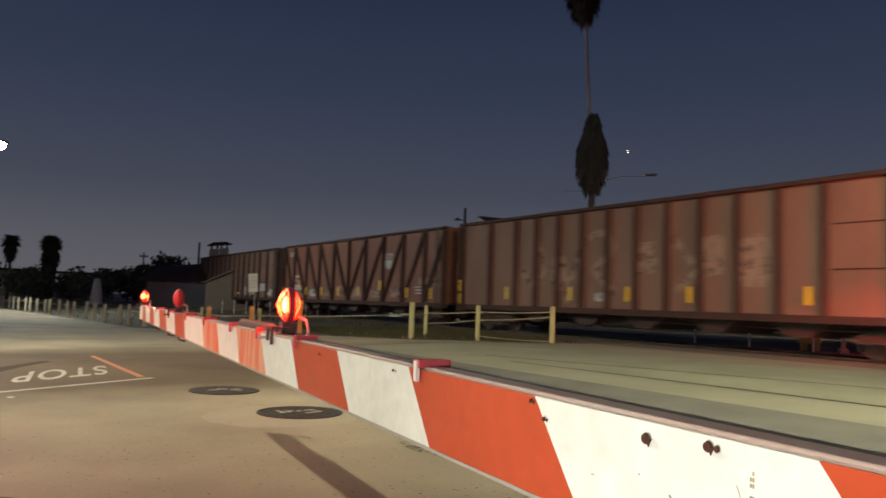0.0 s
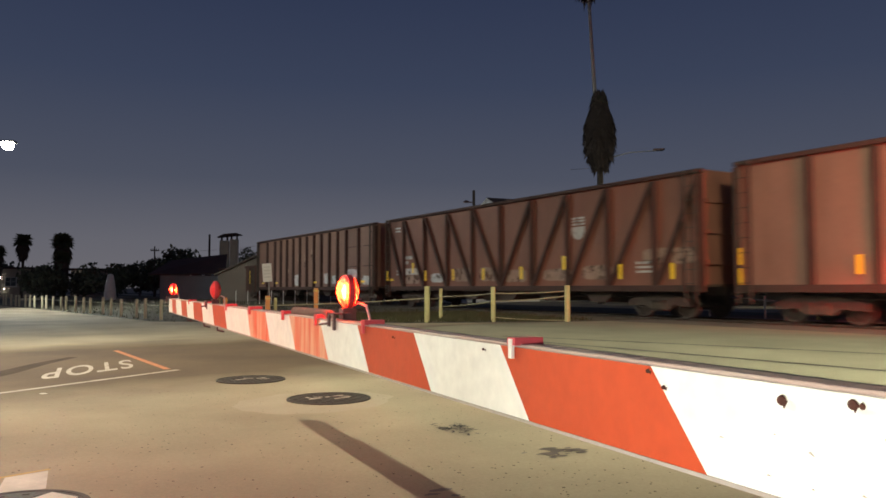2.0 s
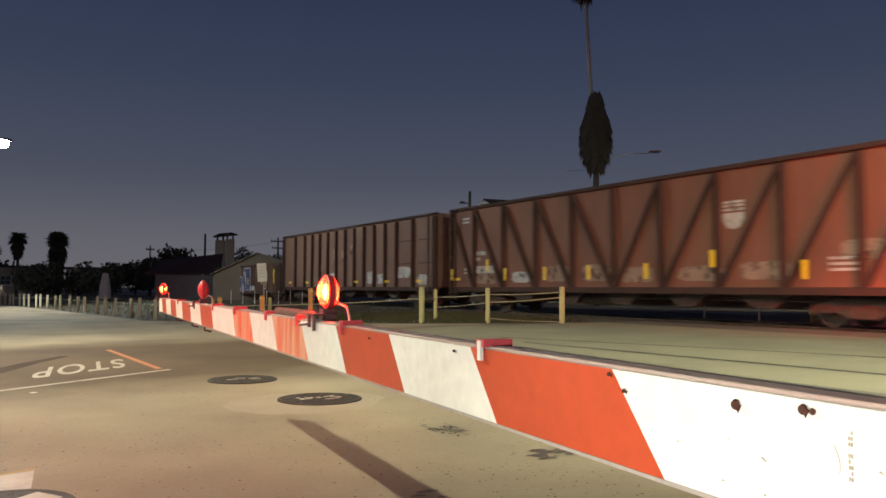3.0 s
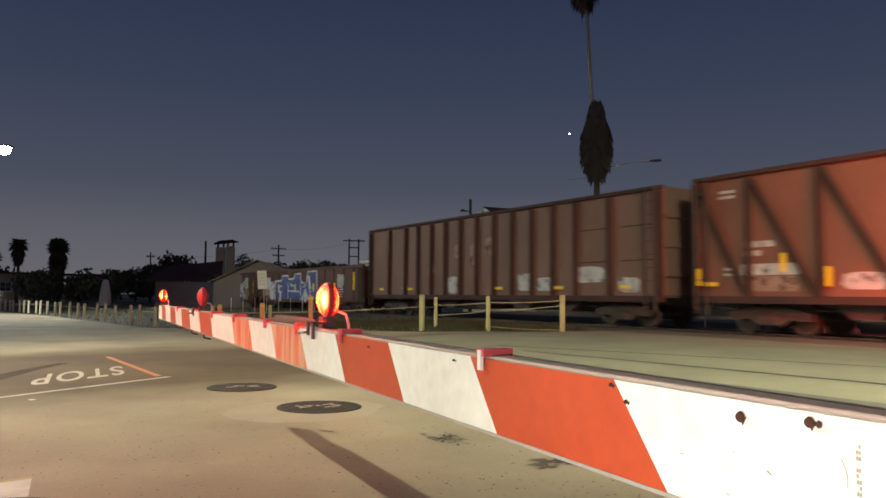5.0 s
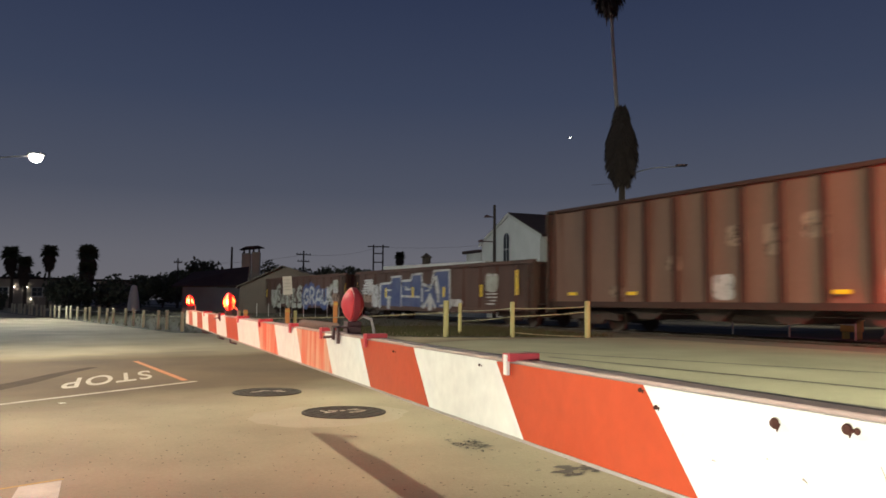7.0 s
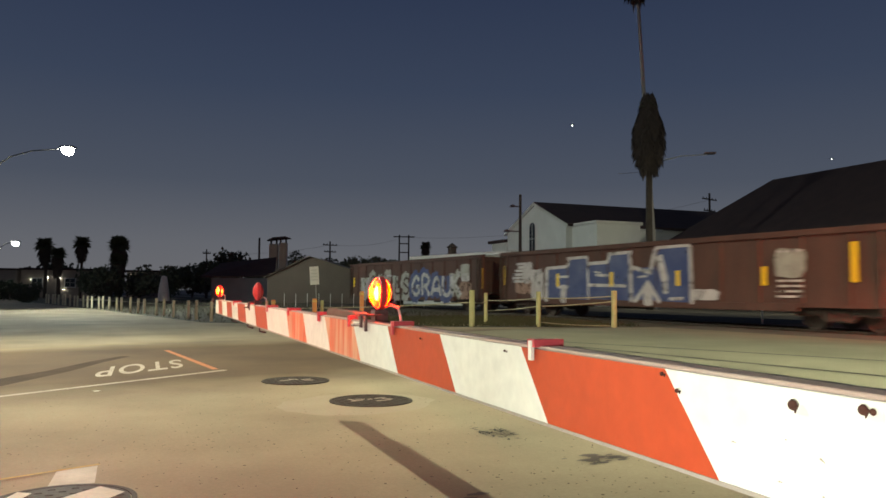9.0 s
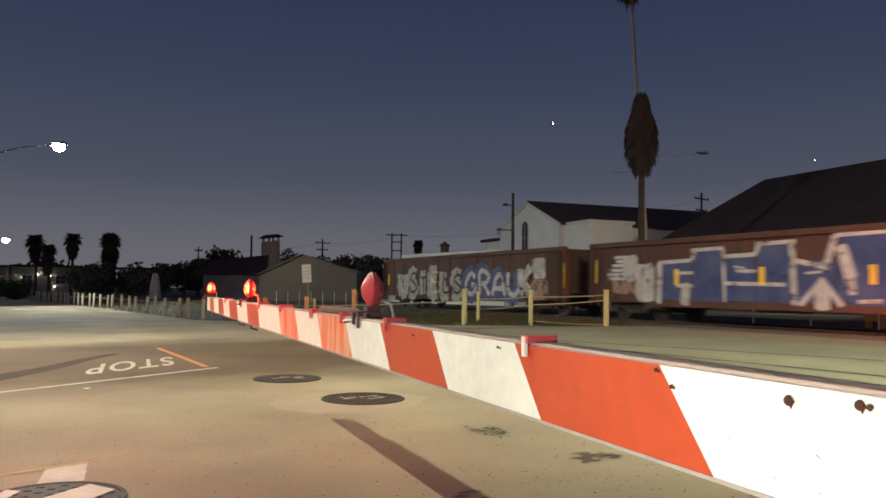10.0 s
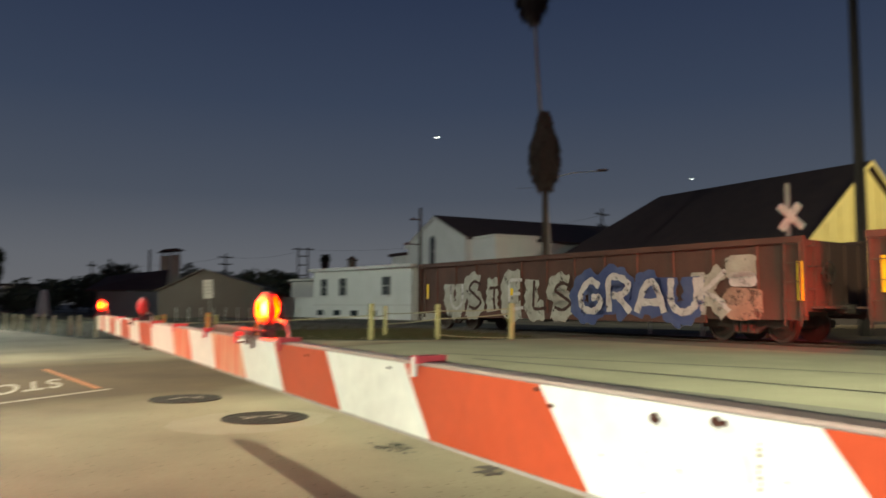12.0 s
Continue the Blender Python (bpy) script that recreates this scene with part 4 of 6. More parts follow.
    for y, z, w, h in ((67.6, 1.25, 0.9, 1.3), (68.3, 1.75, 0.7, 0.9), (68.6, 1.2, 1.2, 0.7), (58.9, 0.9, 1.1, 0.35)):
        blot(d, y - 61.68, z, w, h, SPRAY_WHITE if z != 1.2 else FADED, -1.5272)
    for y, z, w in ((68.75, 2.12, 0.7), (68.7, 1.98, 0.6), (68.8, 1.84, 0.8), (68.85, 1.68, 1.1), (68.85, 1.54, 1.2), (68.9, 1.40, 1.0)):
        plate(d, "paint_bar", y - 61.68, z, w, 0.11, SPRAY_WHITE, "ragged white paint bar", -1.5305)
    blot(d, 55.95 - 61.68, 1.78, 0.95, 0.8, SPRAY_SILVER, -1.5272)
    for z in (2.1, 1.30, 1.16, 1.02, 0.88):
        plate(d, "lettering_bar", 55.95 - 61.68, z, 0.8, 0.06, STENCIL, "white stencilled lettering bar", -1.532)
    # the long painting on the last car: six silver letters, four blue ones, then a white one
    for i, sh in enumerate(("U", "S", "I", "E", "L", "S")):
        letter(e, 86.5 - 80.22 - i * 1.17, 0.72, 0.98, 1.05 + 0.14 * math.sin(i * 2.4), ROUND[sh], SPRAY_SILVER, SPRAY_WHITE if i % 3 == 0 else POST_PAINT, x, 0.78, 0.13)
    for i, sh in enumerate(("G", "R", "A", "U")):
        letter(e, 79.5 - 80.22 - i * 1.17, 0.66, 1.1, 1.08 + 0.08 * math.sin(i * 2.1), ROUND[sh], SPRAY_BLUE, SPRAY_WHITE, x - 0.004, 0.72, 0.22)
    letter(e, 74.95 - 80.22, 0.70, 0.95, 1.15, ROUND["K"], SPRAY_SILVER, SPRAY_WHITE, x - 0.002)
    for y, z, w, h, mt in ((73.55, 1.95, 0.95, 0.62, SPRAY_SILVER), (73.5, 1.62, 0.8, 0.4, SPRAY_WHITE), (73.5, 1.0, 1.15, 0.85, FADED)):
        blot(e, y - 80.22, z, w, h, mt, -1.5272)


build_train()


# ---- road markings and covers ----
def manhole(x, y, r, label, marks):
    t = thing("manhole_cover", pose(x, y, ground_z(x, y)), label, "manhole cover", "covers in the road")
    bm = B()
    rings = []
    sides = 40
    for rr, h in ((r, 0.0), (r, 0.012), (r * 0.93, 0.012), (r * 0.93, 0.004)):
        rings.append([bm.verts.new((rr * math.cos(i * math.tau / sides), rr * math.sin(i * math.tau / sides), h)) for i in range(sides)])
    for r0, r1 in zip(rings, rings[1:]):
        for i in range(sides):
            bm.faces.new((r0[i], r0[(i + 1) % sides], r1[(i + 1) % sides], r1[i]))
    part("ring", bm, IRON, t)
    bm = B()
    lathe(bm, [(r * 0.915, 0.0), (r * 0.915, 0.010), (r * 0.1, 0.0102)], "z", 40)
    lid = part("lid", bm, IRON, t)
    for i in range(-5, 6):
        for j in range(-5, 6):
            px, py = i * r * 0.155, j * r * 0.155
            if (i + j) % 2 == 0 and math.hypot(px, py) < r * 0.84:
                bm = B()
                block(bm, px - r * 0.05, py - r * 0.05, 0.0102, px + r * 0.05, py + r * 0.05, 0.0145)
                part("stud", bm, IRON, lid)
    for px, py, w, h, a in marks:
        bm = B()
        block(bm, -w / 2, -h / 2, 0.0145, w / 2, h / 2, 0.017)
        part("worn_mark", bm, IRON_WORN, lid, m=pose(px, py, 0, 0, 0, a))
    return t


manhole(1.675, 7.175, 0.452, "round dark cast-iron manhole cover flush with the road", [(-0.16, -0.02, 0.15, 0.026, 20), (-0.20, 0.06, 0.026, 0.14, 20), (-0.10, 0.08, 0.1, 0.024, -15), (0.0, 0.05, 0.05, 0.04, 10), (0.13, 0.10, 0.15, 0.024, 25), (0.19, 0.02, 0.13, 0.024, -40), (0.12, -0.08, 0.18, 0.026, 15)])
manhole(1.235, 9.25, 0.442, "round dark cast-iron manhole cover farther along the road", [(-0.14, -0.02, 0.16, 0.032, 20), (-0.02, 0.07, 0.14, 0.032, -35), (0.14, 0.03, 0.15, 0.032, 30), (0.16, -0.08, 0.12, 0.032, -10)])
manhole(-1.06, 3.93, 0.41, "round iron manhole cover with white crosswalk paint over it", [])


def ellipse(x, y, a, b, turn, n=28, wob=0.0, seed=1):
    rnd = random.Random(seed)
    c, s = math.cos(radians(turn)), math.sin(radians(turn))
    pts = []
    for i in range(n):
        k = 1 + rnd.uniform(-wob, wob)
        px, py = a * k * math.cos(i * math.tau / n), b * k * math.sin(i * math.tau / n)
        pts.append((x + px * c - py * s, y + px * s + py * c))
    return pts


sheet("concrete_collar", ellipse(1.50, 7.05, 0.86, 0.72, 20, wob=0.06, seed=3), PALE_PATCH, 0.003, "pale concrete patch round a manhole cover", "road patch")


def road_bar(name, a, b, width, material, label, lift=0.005):
    a, b = Vector(a), Vector(b)
    s = (b - a).orthogonal().normalized() * width / 2
    sheet(name, [tuple(a - s), tuple(a + s), tuple(b + s), tuple(b - s)], material, lift, label, "road marking")


road_bar("stop_line", (0.50, 10.92), (-6.8, 5.0), 0.10, ROAD_PAINT, "worn white painted line on the road")
road_bar("paint_dash", (-1.18, 8.95), (-1.12, 8.98), 0.08, CROSS_PAINT, "short white paint mark on the road")
road_bar("orange_line", (0.36, 11.05), (-0.24, 15.0), 0.10, ORANGE_PAINT, "orange painted line on the road", 0.007)


def road_word(text, start, along, down):
    """A painted word flat on the road: start is its first letter's upper corner, along its reading direction and length, down the way from the letters' tops to their feet."""
    cu = bpy.data.curves.new("word", "FONT")
    cu.body = text
    cu.offset = 0.016
    cu.space_character = 1.14
    probe = new("word_probe", cu)
    deps = bpy.context.evaluated_depsgraph_get()
    me = bpy.data.meshes.new_from_object(probe.evaluated_get(deps))
    bpy.data.objects.remove(probe)
    xs, ys = [v.co.x for v in me.vertices], [v.co.y for v in me.vertices]
    x0, x1, y0, y1 = min(xs), max(xs), min(ys), max(ys)
    for v in me.vertices:
        fx, fy = (v.co.x - x0) / (x1 - x0), (y1 - v.co.y) / (y1 - y0)
        p = Vector(start) + Vector(along) * fx + Vector(down) * fy
        v.co = (p.x, p.y, ground_z(p.x, p.y) + 0.006)
    me.materials.append(ROAD_PAINT)
    tagged(new("road_word", me), "worn white word STOP painted on the road", "road marking", kind="structure")


road_word("STOP", (-0.07, 11.52), (-1.20, -1.12), (0.0, 1.42))

for i, (x, y) in enumerate(((-1.03, 4.58), (-1.58, 4.32), (-2.13, 4.06))):
    sheet("crosswalk_block", [(x - 0.13, y - 0.32), (x + 0.13, y - 0.22), (x + 0.12, y + 0.27), (x - 0.12, y + 0.18)], CROSS_PAINT, 0.005, "white painted crosswalk block", "road marking")
sheet("crosswalk_block", [(-1.30, 3.72), (-0.98, 3.62), (-0.72, 4.02), (-0.86, 4.20)], CROSS_PAINT, 0.0185, "white crosswalk paint across the manhole cover", "road marking")
sheet("crosswalk_block", [(-1.42, 3.85), (-1.34, 3.80), (-1.22, 4.16), (-1.30, 4.22)], CROSS_PAINT, 0.0185, "white crosswalk paint across the manhole cover", "road marking")
road_bar("yellow_line", (-0.90, 4.88), (-4.0, 3.50), 0.035, YELLOW_LINE, "thin yellow painted line beside the crosswalk", 0.008)


# wide dark brown band that curves along the road and narrows
def build_road_band():
    bm = B()
    way = [(-4.4, 5.2), (-3.2, 8.1), (-2.14, 10.75), (-1.8, 11.5), (-1.38, 12.85), (-0.95, 13.85)]
    rows = []
    for i in range(len(way)):
        a, c = Vector(way[max(0, i - 1)]), Vector(way[min(len(way) - 1, i + 1)])
        s = (c - a).orthogonal().normalized() * (0.31 - 0.045 * i)
        m = Vector(way[i])
        rows.append([bm.verts.new((v.x, v.y, 0.0035)) for v in (m - s, m + s)])
    for r0, r1 in zip(rows, rows[1:]):
        bm.faces.new((r0[0], r0[1], r1[1], r1[0]))
    tagged(part("road_band", bm, DARK_ROAD), "wide dark brown band curving along the road", "road seam", kind="structure")


build_road_band()


def build_flecks():
    rnd = random.Random(11)
    bm = B()
    for i in range(80):
        x, y = 2.16 + rnd.uniform(-0.13, 0.13), 5.02 + rnd.gauss(0, 0.12)
        a, l, w = rnd.uniform(0, 3.1), rnd.uniform(0.03, 0.09), rnd.uniform(0.012, 0.026)
        d, s = Vector((math.cos(a), math.sin(a))) * l / 2, Vector((-math.sin(a), math.cos(a))) * w / 2
        bm.faces.new([bm.verts.new((x + v.x, y + v.y, 0.005 + i * 0.00005)) for v in (d, s, -d, -s)])
    tagged(part("survey_marks", bm, MARKING), "scribbled dark paint marks on the road", "road marking", kind="stuff")
    bm = B()
    for i in range(1500):
        x, y = rnd.uniform(-1.6, 4.5), 2.6 + 7.5 * rnd.random() ** 1.5
        r = rnd.uniform(0.003, 0.011)
        bm.faces.new([bm.verts.new((x + r * rnd.uniform(0.5, 1.4) * math.cos(j * math.tau / 5), y + r * rnd.uniform(0.5, 1.4) * math.sin(j * math.tau / 5), 0.004)) for j in range(5)])
    tagged(part("road_grit", bm, DARK_ROAD), "scattered dark grit on the road", "grit", kind="stuff")
    bm = B()
    for x, y, a, b, n in ((0.25, 3.35, 0.10, 0.06, 6), (0.42, 3.2, 0.12, 0.04, 5), (0.05, 3.45, 0.1, 0.05, 4), (1.25, 3.25, 0.05, 0.03, 3), (2.44, 3.85, 0.10, 0.08, 14), (2.55, 3.9, 0.06, 0.05, 6)):
        for i in range(n):
            cx, cy = x + rnd.gauss(0, a), y + rnd.gauss(0, b)
            r = rnd.uniform(0.02, 0.085)
            k = rnd.randint(6, 9)
            bm.faces.new([bm.verts.new((cx + r * rnd.uniform(0.5, 1.4) * math.cos(j * math.tau / k), cy + 0.5 * r * rnd.uniform(0.5, 1.4) * math.sin(j * math.tau / k), 0.0045 + 0.0004 * rnd.random())) for j in range(k)])
    tagged(part("road_stains", bm, SEAL), "dark tar and oil stains on the road", "road stain", kind="stuff")


build_flecks()


# ---- fences ----
def fence_post(parent, x, y, h, r=0.065, lean=0.0, paint=None):
    bm = B()
    lathe(bm, [(r, -0.05), (r, h - 0.02), (r * 0.8, h)], "z", 10)
    return part("post", bm, paint or WOOD_YELLOW, parent, m=pose(x, y, ground_z(x, y), lean, 0, 0))


def fence_wire(parent, a, b, za, zb, r=0.018, sag=0.03):
    bm = B()
    pts = []
    for i in range(7):
        k = i / 6
        x, y = a[0] + (b[0] - a[0]) * k, a[1] + (b[1] - a[1]) * k
        pts.append((x, y, (za + (zb - za) * k) - sag * 4 * k * (1 - k)))
    rod(bm, pts, r, 6)
    part("cable", bm, WIRE, parent)


def build_fences():
    f = thing("guard_fence", pose(0, 0, 0), "weathered yellow post and cable fence beside the crossing", "fence", "fences along the railway")
    A, D, C, Bp = (12.28, 18.15), (10.19, 18.97), (9.62, 21.46), (8.37, 19.72)
    for (x, y), h, r in ((A, 1.09, 0.085), (D, 1.05, 0.07), (C, 1.0, 0.06), (Bp, 1.08, 0.085)):
        fence_post(f, x, y, h, r)
    g = 0.165
    fence_wire(f, C, D, g + 0.75, g + 0.86)
    fence_wire(f, D, A, g + 0.86, g + 0.93)
    fence_wire(f, C, D, g + 0.42, g + 0.62)
    fence_wire(f, D, A, g + 0.62, g + 0.78)
    fence_wire(f, D, A, g + 0.15, g + 0.05, 0.012)
    fence_wire(f, Bp, (4.85, 24.2), g + 0.72, 0.62)
    fence_wire(f, Bp, C, g + 0.72, g + 0.7)
    f2 = thing("guard_fence", pose(0, 0, 0), "long row of short weathered posts with one cable, lamplight in their colour", "fence", "fences along the railway")
    a = Vector((1.72, 28.6))
    last = None
    for i in range(27):
        p = a + Vector((-0.241, 0.970)) * (0.25 + i * 1.6 + 0.3 * math.sin(i * 2.3))
        fence_post(f2, p.x, p.y, 0.77 + 0.03 * math.sin(i * 1.7), 0.062, 0.6 * math.sin(i * 3.1), BRIGHT_POST)
        if last:
            fence_wire(f2, last, (p.x, p.y), ground_z(*last) + 0.55, ground_z(p.x, p.y) + 0.55, 0.014, 0.0)
        last = (p.x, p.y)
    for x, y in ((4.85, 24.2), (3.3, 26.1)):
        fence_post(f2, x, y, 0.8, 0.06)
    fence_wire(f2, (4.85, 24.2), (1.72, 28.6), 0.62, 0.55)
    # slim white stakes in front of the shed
    f3 = thing("stake_row", pose(0, 0, 0), "row of slim white stakes before the shed", "fence", "fences along the railway")
    for i in range(13):
        bm = B()
        lathe(bm, [(0.018, 0), (0.018, 0.85)], "z", 6)
        x, y = 7.4 + i * 0.66, 46.8 - i * 0.32
        part("stake", bm, TRIM_WHITE, f3, m=pose(x, y, ground_z(x, y)))


build_fences()


# posts on the fence line, coloured as if lit orange
def marker(x, y, h, w):
    t = thing("orange_lit_post", pose(x, y, ground_z(x, y)), "square fence-line post near the track, orange light put into its colour", "marker post", "marker posts")
    bm = B()
    block(bm, -w / 2, -w / 2, 0, w / 2, w / 2, h)
    part("post", bm, ORANGE_POST, t, bevel=0.008)
    bm = B()
    block(bm, -w / 2 - 0.008, -w / 2 - 0.008, h - 0.12, w / 2 + 0.008, w / 2 + 0.008, h - 0.06)
    part("band", bm, YELLOW_LINE, t)


marker(6.0, 23.4, 1.08, 0.12)
marker(4.55, 24.0, 0.88, 0.13)
marker(3.45, 25.6, 0.84, 0.12)


def build_sign():
    x, y = 5.3, 27.3
    t = thing("track_sign", pose(x, y, ground_z(x, y), 0, 0, -24), "leaning white sign on a slim post beside the railway", "sign")
    bm = B()
    rod(bm, [(0.05, 0, 0), (-0.06, 0, 1.95)], 0.025, 6)
    part("post", bm, POST_STEEL, t)
    bm = B()
    block(bm, -0.10, -0.05, 1.32, 0.24, -0.03, 2.0)
    panel = part("panel", bm, SIGN_WHITE, t, "white rectangular sign face", m=pose(-0.03, 0, 0, 0, -4, 0))
    for z in (1.85, 1.72, 1.60, 1.48):
        bm = B()
        block(bm, -0.05, -0.054, z, 0.19, -0.05, z + 0.035)
        part("text_bar", bm, SIGN_BAR, panel)


build_sign()


def build_pipe_rail():
    p, q = on_track(1.3, 4.2), on_track(-3.2, 4.0)
    t = thing("pipe_railing", pose(0, 0, 0), "low white pipe railing beyond the track", "railing")
    for v in (p, p.lerp(q, 0.5), q):
        bm = B()
        rod(bm, [(v.x, v.y, ground_z(v.x, v.y)), (v.x, v.y, ground_z(v.x, v.y) + 0.75)], 0.035, 8)
        part("post", bm, TRIM_WHITE, t)
    bm = B()
    rod(bm, [(p.x, p.y, 0.90), (q.x, q.y, 0.62)], 0.028, 8)
    part("rail", bm, TRIM_WHITE, t)
    v = on_track(-2.6, 4.8)
    t = thing("utility_box", pose(v.x, v.y, ground_z(v.x, v.y), 0, 0, TURN), "small yellow utility box on the ground beyond the track", "utility box")
    bm = B()
    block(bm, -0.2, -0.26, 0.22, 0.2, 0.26, 0.56)
    for k in (-0.2, 0.2):
        block(bm, -0.16, k - 0.04, 0, 0.16, k + 0.04, 0.22)
    part("body", bm, YELLOW_WALL, t, bevel=0.02)
    bm = B()
    block(bm, -0.22, -0.28, 0.56, 0.22, 0.28, 0.59)
    part("lid", bm, YELLOW_WALL, t)


build_pipe_rail()


def crossing_signal():
    x, y = 19.9, 14.2
    t = thing("crossing_signal", pose(x, y, ground_z(x, y), 0, 0, -18), "railway crossbuck signal on a silver mast beyond the train", "crossing signal")
    bm = B()
    lathe(bm, [(0.16, 0), (0.16, 0.1), (0.065, 0.2), (0.065, 4.75), (0.03, 4.82)], "z", 10)
    part("mast", bm, POST_STEEL, t)
    for a in (38, -52):
        bm = B()
        block(bm, -0.52, -0.02, -0.11, 0.52, 0.02, 0.11)
        blade = part("crossbuck_blade", bm, SIGN_WHITE, t, "white crossbuck blade", m=pose(0, -0.10 - (0.045 if a > 0 else 0), 3.75, 0, a, 0))
        for k in (-0.31, 0.31):
            bm = B()
            block(bm, k - 0.15, -0.024, -0.05, k + 0.15, -0.02, 0.05)
            part("text_bar", bm, SIGN_BAR, blade)
    bm = B()
    block(bm, -0.75, -0.05, 2.55, 0.75, 0.05, 2.65)
    part("lamp_arm", bm, ALU, t)
    for s in (-0.6, 0.6):
        bm = B()
        lathe(bm, [(0.15, 0.0), (0.15, -0.02), (0.1, 0.18)], "y", 16, (s, 0, 2.6))
        hood = part("flasher", bm, BLACK_METAL, t, "black round flasher lamp")
        bm = B()
        lathe(bm, [(0.13, -0.022), (0.12, -0.035), (0.03, -0.045)], "y", 16, (s, 0, 2.6))
        part("flasher_lens", bm, LENS, hood)


crossing_signal()


# ---- street lamps and poles ----
def street_lamp(x, y, h, arm, turn, lit, label):
    t = thing("street_lamp", pose(x, y, ground_z(x, y), 0, 0, turn), label, "street lamp", "street lamps")
    bm = B()
    lathe(bm, [(0.16, 0), (0.16, 0.4), (0.10, 0.5), (0.065, h - 1.0)], "z", 10)
    part("pole", bm, LAMP_GREY, t)
    bm = B()
    rod(bm, [(0, 0, h - 1.05), (arm * 0.2, 0, h - 0.55), (arm * 0.5, 0, h - 0.22), (arm * 0.95, 0, h - 0.08)], [0.055, 0.045, 0.04, 0.035], 8)
    part("bracket_arm", bm, LAMP_GREY, t)
    bm = B()
    prism(bm, [(arm * 0.9, -0.16, h - 0.06), (arm * 0.9 + 0.8, -0.28, h - 0.06), (arm * 0.9 + 0.8, 0.28, h - 0.06), (arm * 0.9, 0.16, h - 0.06)], (0, 0, 0.13))
    head = part("lamp_head", bm, LAMP_GREY if lit else BLACK_METAL, t, bevel=0.03)
    bm = B()
    if lit:
        lathe(bm, [(0.30, h - 0.065), (0.32, h - 0.20), (0.24, h - 0.36), (0.08, h - 0.44)], "z", 14, (arm * 0.9 + 0.42, 0, 0))
    else:
        block(bm, arm * 0.9 + 0.15, -0.1, h - 0.09, arm * 0.9 + 0.6, 0.1, h - 0.06)
    part("lamp_glass", bm, BRAKE_GLOW if lit else GLASS_DARK, head, "glowing lamp glass" if lit else "dark lamp glass")
    return t


street_lamp(-8.5, 46.3, 9.0, 3.77, -19.1, True, "tall grey street lamp with a glowing white head")
street_lamp(-14.6, 85.5, 5.9, 1.4, -20, True, "distant glowing street lamp")
street_lamp(33.6, 44.6, 11.3, 4.3, -22, False, "unlit street lamp with a long arm behind the palm")
street_lamp(-8.9, 13.2, 9.15, 0.4, 0, True, "grey street lamp beside the road")


def pole(x, y, h, bars, label, turn=0, r=0.14, extra=0):
    t = thing("utility_pole", pose(x, y, ground_z(x, y), 0, 0, turn), label, "utility pole", "utility poles")
    bm = B()
    lathe(bm, [(r, 0), (r * 0.7, h)], "z", 8)
    part("pole", bm, POLE_WOOD, t)
    for z, w in bars:
        bm = B()
        block(bm, -w / 2, -0.06, z - 0.06, w / 2, 0.06, z + 0.06)
        bar = part("crossarm", bm, POLE_WOOD, t)
        for k in (-0.45, -0.2, 0.2, 0.45):
            bm = B()
            lathe(bm, [(0.04, 0.06), (0.05, 0.12), (0.03, 0.22)], "z", 6, (w * k, 0, z))
            part("insulator", bm, GLASS_DARK, bar)
    return t


pole(22.3, 43.6, 7.5, [], "dark wooden pole with two small brackets before the white house", r=0.13)
for (x, y, z, l) in ((22.3, 43.6, 6.85, 0.5), (22.3, 43.6, 5.2, 0.9)):
    t = thing("pole_bracket", pose(x, y, z, 0, 0, 150), "small dark lamp bracket on the wooden pole", "bracket")
    bm = B()
    rod(bm, [(0, 0, 0), (l, 0, 0.06)], 0.04, 6)
    part("arm", bm, BLACK_METAL, t)
    bm = B()
    lathe(bm, [(0.22, -0.06), (0.16, 0.05), (0.05, 0.1)], "z", 10, (l, 0, 0.06))
    part("hood", bm, BLACK_METAL, t)
pole(21.9, 97.7, 7.6, [(7.1, 2.2), (6.2, 1.8)], "distant utility pole with crossarms", 20)
pole(5.9, 93.2, 5.9, [(5.4, 0.9)], "distant slim dark wooden pole", 0, 0.10)
pole(57.5, 66.0, 12.2, [(11.5, 3.0), (10.2, 2.4)], "distant utility pole above the roofs", 20, 0.16)
pole(10.35, 80.5, 6.6, [], "slim dark pole beside the tower", 0, 0.14)
pole(24.3, 14.6, 16.0, [], "tall dark pole beyond the railway", 0, 0.20)


def build_frame_pole():
    x, y = 37.3, 112.8
    t = thing("transmission_pole", pose(x, y, ground_z(x, y), 0, 0, -15), "distant two-legged power line frame", "utility pole", "utility poles")
    for s in (-0.75, 0.75):
        bm = B()
        lathe(bm, [(0.15, 0), (0.11, 10.0)], "z", 8, (s, 0, 0))
        part("leg", bm, POLE_WOOD, t)
    for z, w in ((9.7, 3.4), (8.6, 1.7), (7.2, 1.7), (5.6, 1.7)):
        bm = B()
        block(bm, -w / 2, -0.08, z - 0.08, w / 2, 0.08, z + 0.08)
        part("crossarm", bm, POLE_WOOD, t)


build_frame_pole()


